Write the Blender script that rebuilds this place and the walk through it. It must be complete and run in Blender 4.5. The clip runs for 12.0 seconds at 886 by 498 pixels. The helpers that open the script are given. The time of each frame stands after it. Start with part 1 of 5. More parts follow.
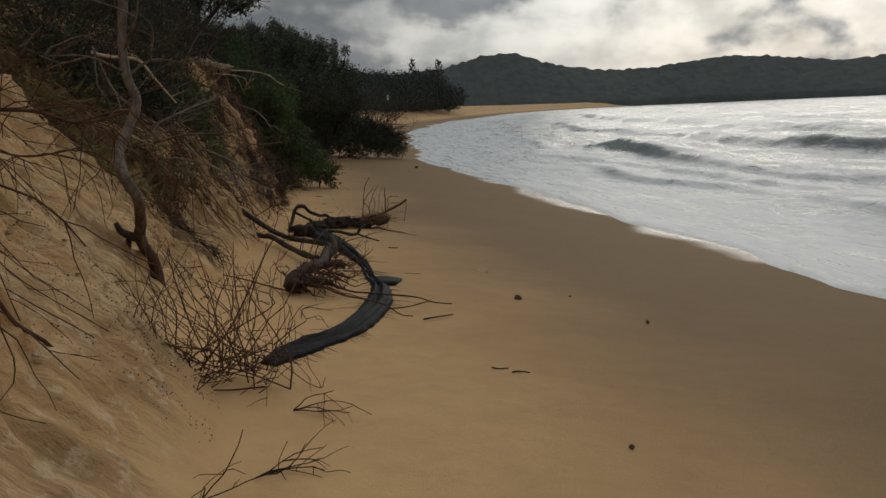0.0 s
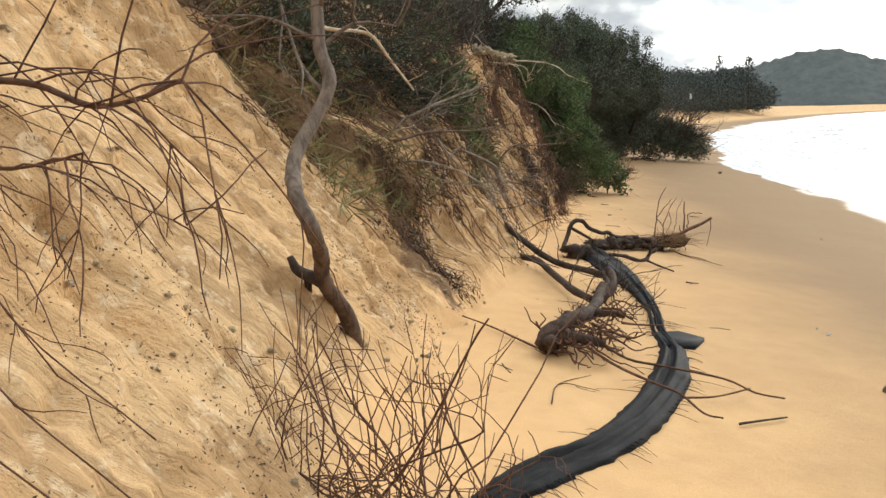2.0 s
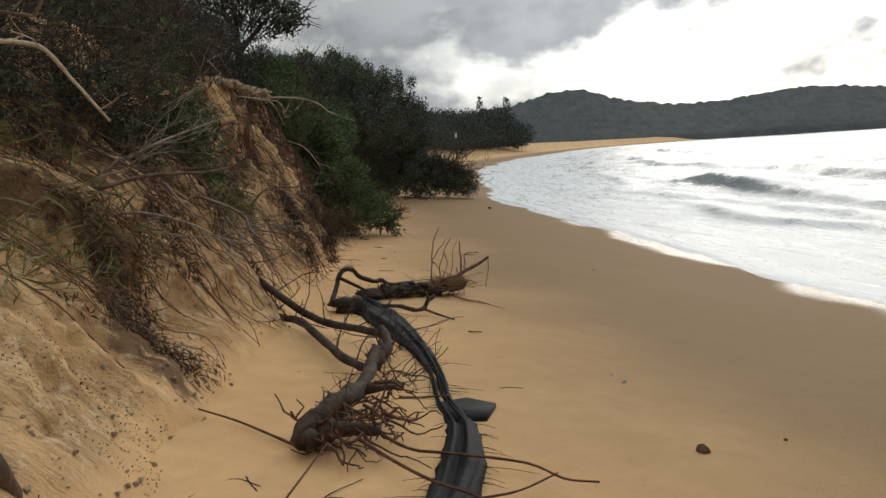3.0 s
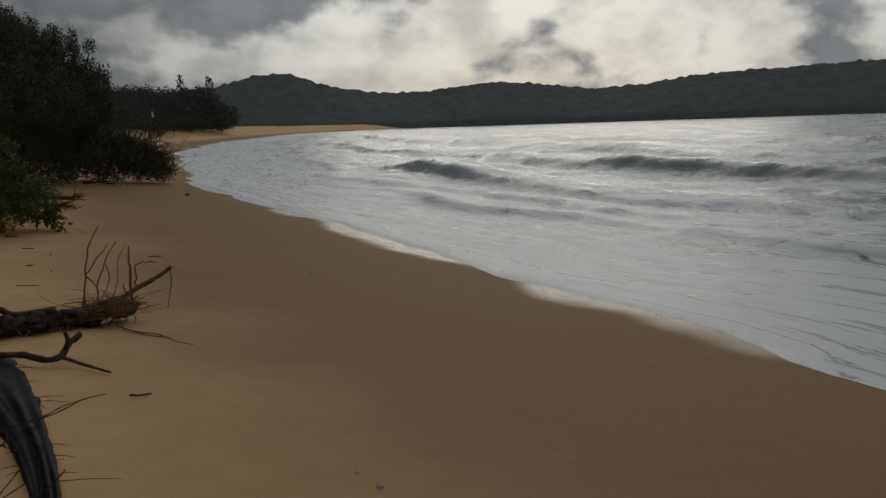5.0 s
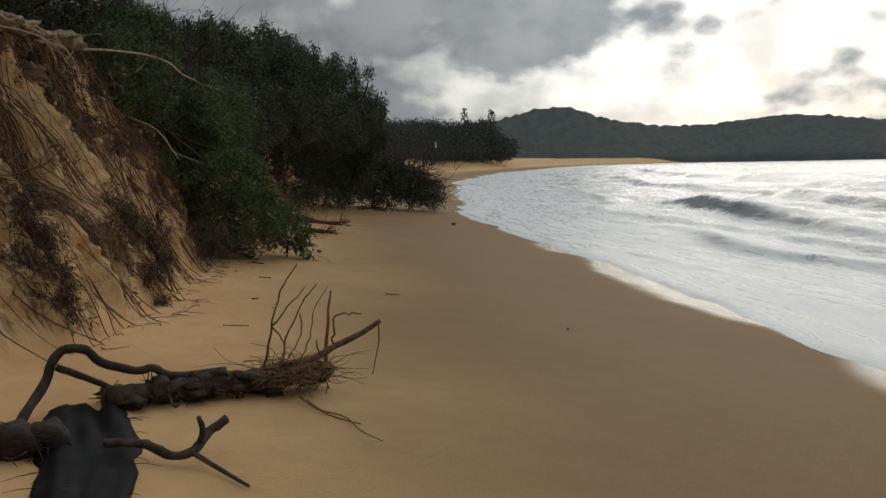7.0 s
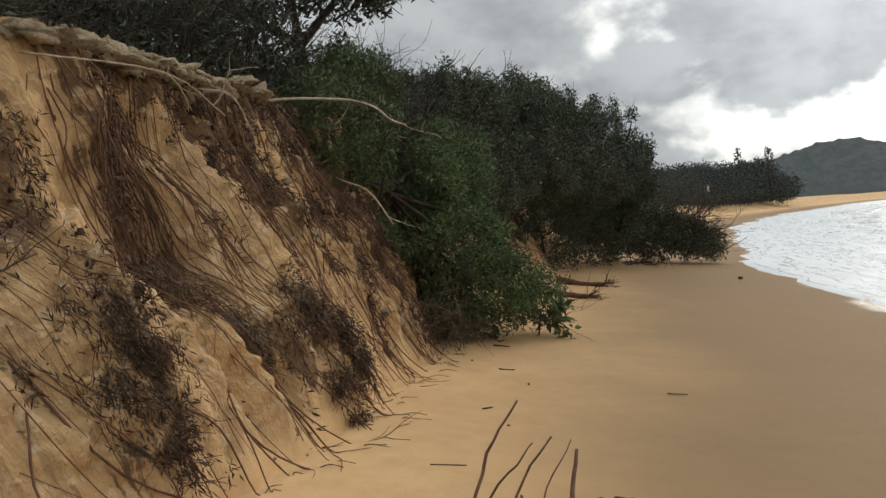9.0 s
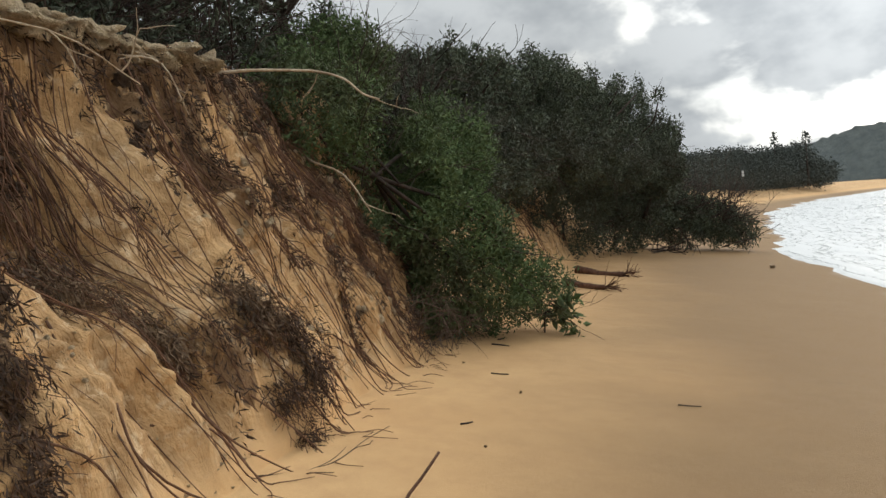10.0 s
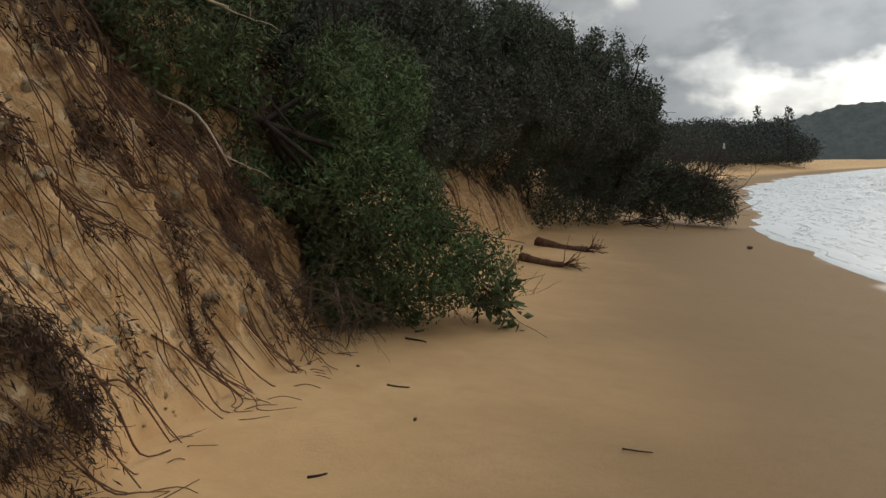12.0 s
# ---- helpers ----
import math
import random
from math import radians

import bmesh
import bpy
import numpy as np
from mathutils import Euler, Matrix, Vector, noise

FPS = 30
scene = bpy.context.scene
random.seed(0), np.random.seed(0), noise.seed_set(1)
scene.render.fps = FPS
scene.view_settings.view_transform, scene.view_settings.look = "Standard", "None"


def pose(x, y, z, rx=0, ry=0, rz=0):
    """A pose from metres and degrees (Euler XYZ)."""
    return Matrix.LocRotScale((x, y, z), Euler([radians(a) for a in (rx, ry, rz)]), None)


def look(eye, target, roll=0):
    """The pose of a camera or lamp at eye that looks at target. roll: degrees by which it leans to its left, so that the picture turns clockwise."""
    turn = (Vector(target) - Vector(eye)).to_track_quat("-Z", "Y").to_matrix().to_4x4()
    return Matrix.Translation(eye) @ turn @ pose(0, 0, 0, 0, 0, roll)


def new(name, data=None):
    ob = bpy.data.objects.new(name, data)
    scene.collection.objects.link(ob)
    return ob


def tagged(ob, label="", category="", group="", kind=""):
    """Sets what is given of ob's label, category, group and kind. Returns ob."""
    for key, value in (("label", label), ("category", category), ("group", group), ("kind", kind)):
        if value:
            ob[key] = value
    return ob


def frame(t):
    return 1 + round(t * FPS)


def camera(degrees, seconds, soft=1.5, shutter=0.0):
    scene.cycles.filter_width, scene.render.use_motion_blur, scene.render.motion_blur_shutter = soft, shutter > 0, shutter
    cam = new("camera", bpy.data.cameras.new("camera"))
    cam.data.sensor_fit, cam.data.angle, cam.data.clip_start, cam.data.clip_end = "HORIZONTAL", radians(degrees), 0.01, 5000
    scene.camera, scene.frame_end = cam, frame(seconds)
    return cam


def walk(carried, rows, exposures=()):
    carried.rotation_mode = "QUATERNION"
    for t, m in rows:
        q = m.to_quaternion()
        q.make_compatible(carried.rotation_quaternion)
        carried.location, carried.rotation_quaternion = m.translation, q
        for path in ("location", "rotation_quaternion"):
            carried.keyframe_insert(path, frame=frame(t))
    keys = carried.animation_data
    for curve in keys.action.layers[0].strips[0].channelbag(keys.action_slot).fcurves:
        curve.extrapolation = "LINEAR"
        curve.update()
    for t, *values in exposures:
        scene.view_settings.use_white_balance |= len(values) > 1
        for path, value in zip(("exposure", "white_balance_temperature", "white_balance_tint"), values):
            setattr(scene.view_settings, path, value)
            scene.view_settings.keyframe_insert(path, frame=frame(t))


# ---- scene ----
cam = camera(55.6, 12.0)
METRES, EYE, TILT, LEAN, TURN = 13.7, 1.5, -8.9, 2.5, 0.0
PATH = [
    (0, (0.351, -0.101, 1.641), (0.288, 1.872, 1.318), -2.6),
    (0.5, (0.279, 0.398, 1.648), (-0.159, 2.332, 1.385), -2.4),
    (1, (0.18, 1.008, 1.619), (-0.629, 2.812, 1.318), -2.6),
    (1.5, (0.14, 1.529, 1.582), (-0.76, 3.285, 1.255), -3.1),
    (2, (0.08, 2.09, 1.601), (-0.646, 3.93, 1.302), -1.9),
    (2.5, (-0.02, 2.627, 1.6), (-0.431, 4.567, 1.337), -1.7),
    (2.7, (-0.033, 2.865, 1.568), (-0.36, 4.824, 1.329), -2.4),
    (4.3, (-0.167, 4.974, 1.501), (-0.038, 6.958, 1.283), -4.8),
    (4.5, (-0.155, 5.169, 1.47), (0.025, 7.15, 1.26), -3.4),
    (5, (0.006, 5.726, 1.43), (0.464, 7.65, 1.137), -1.9),
    (5.5, (0.174, 6.257, 1.384), (0.554, 8.203, 1.122), -0.8),
    (6, (0.32, 6.826, 1.347), (0.485, 8.807, 1.129), -0.3),
    (6.5, (0.369, 7.24, 1.347), (0.174, 9.218, 1.119), -0.2),
    (7, (0.306, 7.846, 1.318), (0.131, 9.828, 1.118), -1.1),
    (7.5, (0.239, 8.375, 1.336), (-0.07, 10.346, 1.194), -2.9),
    (7.7, (0.179, 8.576, 1.336), (-0.239, 10.527, 1.201), -3.0),
    (9.3, (-0.145, 10.691, 1.362), (-0.938, 12.527, 1.325), -4.7),
    (9.5, (-0.125, 10.861, 1.348), (-0.893, 12.707, 1.301), -4.6),
    (10, (-0.095, 11.339, 1.353), (-0.948, 13.146, 1.28), -4.5),
    (10.5, (-0.108, 11.772, 1.338), (-0.753, 13.662, 1.225), -3.9),
    (11, (-0.108, 12.236, 1.336), (-0.562, 14.174, 1.143), -3.9),
    (11.5, (-0.181, 12.741, 1.345), (-0.768, 14.64, 1.13), -3.2),
    (12, (-0.306, 13.236, 1.366), (-1.113, 15.058, 1.19), -1.5),
]
EXPOSURES = [(0.0, -0.70), (0.5, -0.35), (0.7, -0.2), (1.0, 0.35), (1.5, 1.15), (2.0, 1.25), (2.5, 0.80), (4.5, -0.85), (5.0, -1.1), (5.5, -0.88), (6.0, -0.95), (6.5, -0.68), (7.0, -0.25), (7.5, -0.42), (9.5, 0.78), (10.5, 0.82), (11.2, -0.1), (12.0, 0.2)]
walk(cam, [(t, look(eye, target, roll)) for t, eye, target, roll in PATH], EXPOSURES)

# ---- light: overcast morning, the sun behind a gap in the cloud ahead over the bay ----
SUN_AZ, SUN_EL = 21.0, 15.0
SUN_DIR = Vector((math.sin(radians(SUN_AZ)) * math.cos(radians(SUN_EL)), math.cos(radians(SUN_AZ)) * math.cos(radians(SUN_EL)), math.sin(radians(SUN_EL))))


class Nodes:
    """Short hand for building a node tree."""

    def __init__(self, tree):
        self.tree = tree
        tree.nodes.clear()

    def add(self, kind, ins=None, **settings):
        n = self.tree.nodes.new(kind)
        for k, v in settings.items():
            setattr(n, k, v)
        for k, v in (ins or {}).items():
            self.plug(v, n.inputs[k])
        return n

    def plug(self, v, socket):
        if isinstance(v, bpy.types.NodeSocket):
            self.tree.links.new(v, socket)
        elif isinstance(v, bpy.types.Node):
            self.tree.links.new(v.outputs[0], socket)
        else:
            socket.default_value = v

    def math(self, op, a, b=0.0, c=0.0, clamp=False):
        n = self.add("ShaderNodeMath", {0: a, 1: b, 2: c}, operation=op, use_clamp=clamp)
        return n.outputs[0]

    def mix(self, f, a, b):
        n = self.add("ShaderNodeMix", data_type="RGBA")
        self.plug(f, n.inputs[0])
        self.plug((*a, 1) if isinstance(a, tuple) else a, n.inputs[6])
        self.plug((*b, 1) if isinstance(b, tuple) else b, n.inputs[7])
        return n.outputs[2]

    def noise(self, scale, vec=None, detail=4.0, rough=0.55, distort=0.0):
        n = self.add("ShaderNodeTexNoise", {"Scale": scale, "Detail": detail, "Roughness": rough, "Distortion": distort})
        if vec is not None:
            self.plug(vec, n.inputs["Vector"])
        return n.outputs[0]

    def ramp(self, v, lo, hi, a=0.0, b=1.0):
        n = self.add("ShaderNodeMapRange", {0: v, 1: lo, 2: hi, 3: a, 4: b}, interpolation_type="SMOOTHSTEP")
        return n.outputs[0]

    def scaled(self, vec, xyz):
        return self.add("ShaderNodeVectorMath", {0: vec, 1: xyz}, operation="MULTIPLY").outputs[0]


def make_world():
    w = bpy.data.worlds.new("overcast_sky")
    w.use_nodes = True
    scene.world = w
    n = Nodes(w.node_tree)
    d = n.add("ShaderNodeTexCoord").outputs["Generated"]
    x, y, z = n.add("ShaderNodeSeparateXYZ", {0: d}).outputs
    p = n.add("ShaderNodeCombineXYZ", {0: x, 1: y, 2: n.math("MULTIPLY", n.math("ABSOLUTE", z), 1.6)}).outputs[0]
    p = n.add("ShaderNodeVectorMath", {0: p, 1: (CLOUD[0], CLOUD[1], CLOUD[2])}, operation="ADD").outputs[0]
    near = n.add("ShaderNodeVectorMath", {0: d, 1: tuple(SUN_DIR)}, operation="DOT_PRODUCT").outputs["Value"]
    glow = n.ramp(near, 0.80, 0.99)
    big = n.noise(3.4, p, 3.0, 0.5, 0.15)
    fine = n.noise(8.0, p, 5.0, 0.5, 0.1)
    dens = n.math("ADD", n.math("MULTIPLY", big, 0.58), n.math("MULTIPLY", fine, 0.42))
    high = n.ramp(z, 0.10, 0.30, 0.0, 0.09)
    dens = n.math("ADD", n.math("SUBTRACT", dens, n.math("MULTIPLY", glow, 0.068)), high)
    cover = n.ramp(dens, 0.425, 0.49)
    wisp = n.ramp(n.noise(11.0, p, 4.0, 0.55), 0.35, 0.7)
    sky = n.add("ShaderNodeTexSky", sky_type="NISHITA", sun_disc=False, sun_elevation=radians(SUN_EL), sun_rotation=radians(SUN_AZ))
    blue = n.add("ShaderNodeVectorMath", {0: sky.outputs[0], 3: 0.11}, operation="SCALE").outputs[0]
    veil = n.mix(wisp, (1.0, 1.0, 0.95), (0.58, 0.60, 0.60))
    thin = n.mix(0.95, blue, veil)
    lit = n.add("ShaderNodeVectorMath", {0: thin, 3: n.math("ADD", 0.62, n.math("MULTIPLY", glow, 1.0))}, operation="SCALE").outputs[0]
    grey = n.mix(wisp, (0.38, 0.40, 0.41), (0.27, 0.29, 0.305))
    grey = n.add("ShaderNodeVectorMath", {0: grey, 3: n.math("ADD", 0.9, n.math("MULTIPLY", glow, 0.5))}, operation="SCALE").outputs[0]
    col = n.mix(cover, lit, grey)
    # an overcast sky grows brighter towards the zenith
    col = n.add("ShaderNodeVectorMath", {0: col, 3: n.math("ADD", n.math("ADD", 0.78, n.math("MULTIPLY", n.math("ABSOLUTE", z), 1.0)), n.ramp(z, 0.25, 0.95, 0.0, 1.25))}, operation="SCALE").outputs[0]
    bg = n.add("ShaderNodeBackground", {"Color": col, "Strength": 1.0})
    n.add("ShaderNodeOutputWorld", {0: bg.outputs[0]})


CLOUD = (0.3, 0.1, 0.4)
make_world()
sun = new("sun", bpy.data.lights.new("sun", "SUN"))
sun.data.energy, sun.data.angle, sun.data.color = 0.6, radians(32), (1.0, 0.94, 0.84)
sun.matrix_world = look(SUN_DIR * 50, (0, 0, 0))


# ---- materials ----
def material(name, build):
    m = bpy.data.materials.new(name)
    m.use_nodes = True
    n = Nodes(m.node_tree)
    shader = build(n)
    n.add("ShaderNodeOutputMaterial", {0: shader})
    return m


def principled(n, colour, rough=0.7, bump=None, strength=0.3, distance=0.02, **more):
    b = n.add("ShaderNodeBsdfPrincipled")
    n.plug((*colour, 1) if isinstance(colour, tuple) else colour, b.inputs["Base Color"])
    n.plug(rough, b.inputs["Roughness"])
    n.plug(0.2, b.inputs["Specular IOR Level"])
    for k, v in more.items():
        n.plug(v, b.inputs[k.replace("_", " ")])
    if bump is not None:
        n.plug(n.add("ShaderNodeBump", {"Height": bump, "Strength": strength, "Distance": distance}).outputs[0], b.inputs["Normal"])
    return b.outputs[0]


def sand_look(n):
    p = n.add("ShaderNodeTexCoord").outputs["Object"]
    wet = n.add("ShaderNodeUVMap", uv_map="shore").outputs[0]
    v, h, _ = n.add("ShaderNodeSeparateXYZ", {0: wet}).outputs
    broad = n.noise(0.55, p, 4.0, 0.6)
    mid = n.noise(4.5, p, 5.0, 0.6)
    grain = n.noise(160.0, p, 2.0, 0.7)
    col = n.mix(n.ramp(broad, 0.3, 0.7), (0.615, 0.377, 0.176), (0.685, 0.436, 0.210))
    col = n.mix(n.ramp(mid, 0.35, 0.75, 0.0, 0.55), col, (0.51, 0.305, 0.148))
    col = n.mix(n.ramp(grain, 0.3, 0.7, 0.0, 0.35), col, (0.45, 0.275, 0.13))
    # the eroded face shows pale dry crust and darker streaks along the fall lines
    face = n.ramp(h, 0.02, 0.10)
    fall = n.add("ShaderNodeUVMap", uv_map="slope").outputs[0]
    streak = n.noise(1.0, n.scaled(fall, (4.2, 0.8, 1.0)), 6.0, 0.65, 0.7)
    rill = n.noise(1.0, n.scaled(fall, (11.0, 1.3, 1.0)), 5.0, 0.65, 0.6)
    cover = n.add("ShaderNodeSeparateXYZ", {0: n.add("ShaderNodeUVMap", uv_map="cover").outputs[0]}).outputs[0]
    crumb = n.noise(9.0, p, 5.0, 0.65)
    col = n.mix(n.math("MULTIPLY", face, n.ramp(broad, 0.45, 0.65, 0.0, 0.35)), col, (0.72, 0.52, 0.30))
    col = n.mix(n.math("MULTIPLY", face, n.ramp(streak, 0.46, 0.58, 0.0, 0.68)), col, (0.37, 0.225, 0.108))
    col = n.mix(n.math("MULTIPLY", face, n.ramp(rill, 0.54, 0.66, 0.0, 0.5)), col, (0.30, 0.175, 0.085))
    col = n.mix(n.math("MULTIPLY", face, n.ramp(crumb, 0.54, 0.64, 0.0, 0.5)), col, (0.78, 0.60, 0.385))
    # humus washed down in bands under the matted roots
    dark = n.math("ADD", cover, n.math("ADD", n.math("MULTIPLY", n.math("SUBTRACT", n.noise(5.2, p, 6.0, 0.7), 0.5), 1.5), n.math("MULTIPLY", n.math("SUBTRACT", rill, 0.5), 2.2)))
    col = n.mix(n.ramp(dark, 0.46, 0.70, 0.0, 0.85), col, (0.15, 0.088, 0.048))
    # damp sand darkens towards the water; the last metres are a wet film
    edge = n.math("ADD", v, n.math("MULTIPLY", n.noise(0.35, p, 3.0), 3.0))
    damp = n.ramp(edge, 4.7, 9.1, 1.0, 0.0)
    col = n.mix(n.math("MULTIPLY", damp, 0.85), col, (0.175, 0.108, 0.052))
    film = n.ramp(n.math("ADD", v, n.math("MULTIPLY", n.noise(0.30, p, 2.0), 2.4)), 0.80, 1.35, 1.0, 0.0)
    rough = n.math("SUBTRACT", n.math("SUBTRACT", 0.9, n.math("MULTIPLY", damp, 0.14)), n.math("MULTIPLY", film, 0.52))
    relief = n.math("ADD", n.math("MULTIPLY", grain, 0.10), n.math("MULTIPLY", n.noise(22.0, p, 4.0, 0.6), n.math("ADD", 0.12, n.math("MULTIPLY", face, 0.55))))
    relief = n.math("ADD", relief, n.math("MULTIPLY", face, n.math("ADD", n.math("MULTIPLY", n.noise(7.0, p, 5.0, 0.65, 0.6), 0.8), n.math("MULTIPLY", rill, 1.6))))
    return principled(n, col, rough, relief, 0.9, 0.05, Specular_IOR_Level=n.math("ADD", 0.12, n.math("MULTIPLY", film, 0.36)))


def sea_look(n):
    uv = n.add("ShaderNodeUVMap", uv_map="shore").outputs[0]
    v, y, _ = n.add("ShaderNodeSeparateXYZ", {0: uv}).outputs
    p = n.add("ShaderNodeTexCoord").outputs["Object"]
    drift = n.scaled(n.add("ShaderNodeTexNoise", {"Scale": 0.22, "Vector": uv, "Detail": 3.0}).outputs[1], (3.0, 3.0, 0.0))
    wob = n.add("ShaderNodeVectorMath", {0: n.scaled(uv, (1.0, 0.55, 1.0)), 1: drift}, operation="ADD").outputs[0]
    lace = n.noise(2.8, n.scaled(wob, (1.3, 0.6, 1.0)), 7.0, 0.68, 1.2)
    sheet = n.noise(0.30, wob, 4.0, 0.6, 0.7)
    near = n.ramp(v, 2.0, 14.0, 1.0, 0.0)
    amount = n.math("ADD", n.math("MULTIPLY", sheet, 0.42), n.math("MULTIPLY", lace, 0.58))
    foam = n.ramp(n.math("ADD", amount, n.math("MULTIPLY", near, 0.14)), 0.44, 0.54)
    crease = n.noise(1.0, n.add("ShaderNodeVectorMath", {0: n.scaled(uv, (1.3, 0.16, 1.0)), 1: n.scaled(drift, (0.35, 0.35, 0.0))}, operation="ADD").outputs[0], 5.0, 0.6, 0.4)
    crease = n.ramp(n.math("ABSOLUTE", n.math("SUBTRACT", crease, 0.5)), 0.003, 0.022, 0.3, 1.0)
    foam = n.math("MULTIPLY", foam, crease)
    # the steep fronts of waves are clear of foam
    tilt = n.add("ShaderNodeSeparateXYZ", {0: n.add("ShaderNodeNewGeometry").outputs["Normal"]}).outputs[2]
    foam = n.math("MULTIPLY", foam, n.ramp(tilt, 0.80, 0.97, 0.08, 1.0))
    rim = n.ramp(v, 0.10, 0.45, 1.0, 0.0)
    foam = n.math("MAXIMUM", n.math("MULTIPLY", foam, 0.9), n.math("MULTIPLY", rim, n.ramp(lace, 0.35, 0.5)))
    ripple = n.math("ADD", n.noise(1.4, n.scaled(uv, (1.5, 0.7, 1.0)), 6.0, 0.65, 0.8), n.math("MULTIPLY", n.noise(8.0, uv, 4.0, 0.65), 0.25))
    bump = n.add("ShaderNodeBump", {"Height": ripple, "Strength": 0.6, "Distance": 0.10})
    water = n.add("ShaderNodeBsdfPrincipled", {"Base Color": (0.055, 0.075, 0.075, 1), "Roughness": 0.22, "IOR": 1.33, "Normal": bump.outputs[0]})
    froth = n.add("ShaderNodeBsdfPrincipled", {"Base Color": (0.62, 0.625, 0.62, 1), "Roughness": 0.5, "Specular IOR Level": 0.25, "Normal": n.add("ShaderNodeBump", {"Height": lace, "Strength": 0.45, "Distance": 0.05}).outputs[0]})
    return n.add("ShaderNodeMixShader", {0: foam, 1: water.outputs[0], 2: froth.outputs[0]}).outputs[0]


def bark_look(a, b, rough=0.8, scale=18.0):
    def build(n):
        p = n.add("ShaderNodeTexCoord").outputs["Object"]
        k = n.noise(scale, n.scaled(p, (1.0, 1.0, 0.5)), 6.0, 0.65, 0.5)
        c = n.mix(n.ramp(k, 0.32, 0.68), a, b)
        c = n.mix(n.ramp(n.noise(3.0, p, 3.0), 0.45, 0.75, 0.0, 0.5), c, tuple(0.5 * v for v in a))
        return principled(n, c, rough, n.noise(scale * 2.2, p, 5.0, 0.7), 0.7, 0.01)
    return build


def leaf_look(a, b, c):
    def build(n):
        r = n.add("ShaderNodeNewGeometry").outputs["Random Per Island"]
        p = n.add("ShaderNodeTexCoord").outputs["Object"]
        k = n.mix(r, a, b)
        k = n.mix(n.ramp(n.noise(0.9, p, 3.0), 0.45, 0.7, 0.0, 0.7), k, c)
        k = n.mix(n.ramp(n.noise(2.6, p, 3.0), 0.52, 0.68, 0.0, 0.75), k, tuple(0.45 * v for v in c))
        return principled(n, k, 0.75, Specular_IOR_Level=0.2)
    return build


def far_wood_look(a, b, scale):
    def build(n):
        p = n.add("ShaderNodeTexCoord").outputs["Object"]
        k = n.noise(scale, p, 6.0, 0.7)
        c = n.mix(n.ramp(k, 0.35, 0.65), a, b)
        return principled(n, c, 0.95, k, 0.8, 3.0)
    return build


SAND = material("beach_sand", sand_look)
SEA = material("sea_water", sea_look)
# the ridge's grey-blue colours have the haze of distance mixed in
HILL = material("far_hill_haze_tinted", far_wood_look((0.064, 0.074, 0.072), (0.086, 0.097, 0.090), 0.09))
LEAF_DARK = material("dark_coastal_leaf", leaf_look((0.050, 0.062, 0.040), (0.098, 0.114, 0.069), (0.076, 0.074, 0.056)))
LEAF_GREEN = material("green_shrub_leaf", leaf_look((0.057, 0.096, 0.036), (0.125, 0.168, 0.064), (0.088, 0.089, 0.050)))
LEAF_OLIVE = material("olive_grass", leaf_look((0.14, 0.14, 0.05), (0.22, 0.19, 0.09), (0.09, 0.075, 0.035)))
LEAF_HUMUS = material("dark_rotting_litter", leaf_look((0.030, 0.019, 0.013), (0.110, 0.066, 0.042), (0.045, 0.028, 0.019)))
LEAF_DEAD = material("dead_brown_litter", leaf_look((0.085, 0.054, 0.032), (0.23, 0.155, 0.092), (0.070, 0.048, 0.031)))
BARK_GREY = material("grey_weathered_bark", bark_look((0.16, 0.125, 0.095), (0.33, 0.27, 0.215)))
BARK_DARK = material("dark_wet_bark", bark_look((0.028, 0.020, 0.016), (0.075, 0.050, 0.036)))
BARK_BROWN = material("brown_bark", bark_look((0.065, 0.042, 0.030), (0.17, 0.115, 0.080)))
BARK_RED = material("red_brown_twig", bark_look((0.060, 0.030, 0.019), (0.145, 0.072, 0.042)))
BARK_PALE = material("bleached_wood", bark_look((0.34, 0.25, 0.16), (0.52, 0.42, 0.30)))


# ---- ground, dune and sea ----
rng = np.random.default_rng(7)
LATTICE = rng.random((64, 64, 64)).astype(np.float32)


def vnoise(x, y, z):
    x, y, z = np.broadcast_arrays(*[np.asarray(a, float) for a in (x, y, z)])
    i, j, k = (np.floor(a).astype(int) for a in (x, y, z))
    fx, fy, fz = (s * s * (3 - 2 * s) for s in (x - i, y - j, z - k))
    out = 0.0
    for a in (0, 1):
        for b in (0, 1):
            for c in (0, 1):
                w = (fx if a else 1 - fx) * (fy if b else 1 - fy) * (fz if c else 1 - fz)
                out = out + w * LATTICE[(i + a) % 64, (j + b) % 64, (k + c) % 64]
    return out * 2 - 1


def fbm(x, y, z, octaves=4, gain=0.5):
    x, y, z = (np.asarray(a, float) for a in (x, y, z))
    out, amp = 0.0, 1.0
    for o in range(octaves):
        out = out + amp * vnoise(x + 17.3 * o, y + 5.1 * o, z + 9.7 * o)
        x, y, z, amp = x * 2.03, y * 2.03, z * 2.03, amp * gain
    return out


WATER_Y = [-400, -60, 4, 10, 16.6, 24.8, 34, 48, 72, 100, 170, 300, 420, 560, 760]
WATER_X = [150, 26, 7.0, 5.3, 3.4, 1.7, -0.2, -2.3, -4.6, -6.2, -4.5, 10, 30, 70, 170]
TOE_Y = [-400, -60, 0, 3, 4, 6, 7.5, 10, 12.5, 14, 16, 18, 20, 24, 30, 36, 44, 60, 100, 170, 300, 420, 560, 760]
TOE_X = [140, 12, -0.3, -0.75, -0.9, -1.68, -1.88, -2.15, -2.82, -2.9, -3.2, -3.72, -4.5, -5.0, -6.0, -7.0, -8.2, -11, -15, -14, 0, 20, 60, 160]
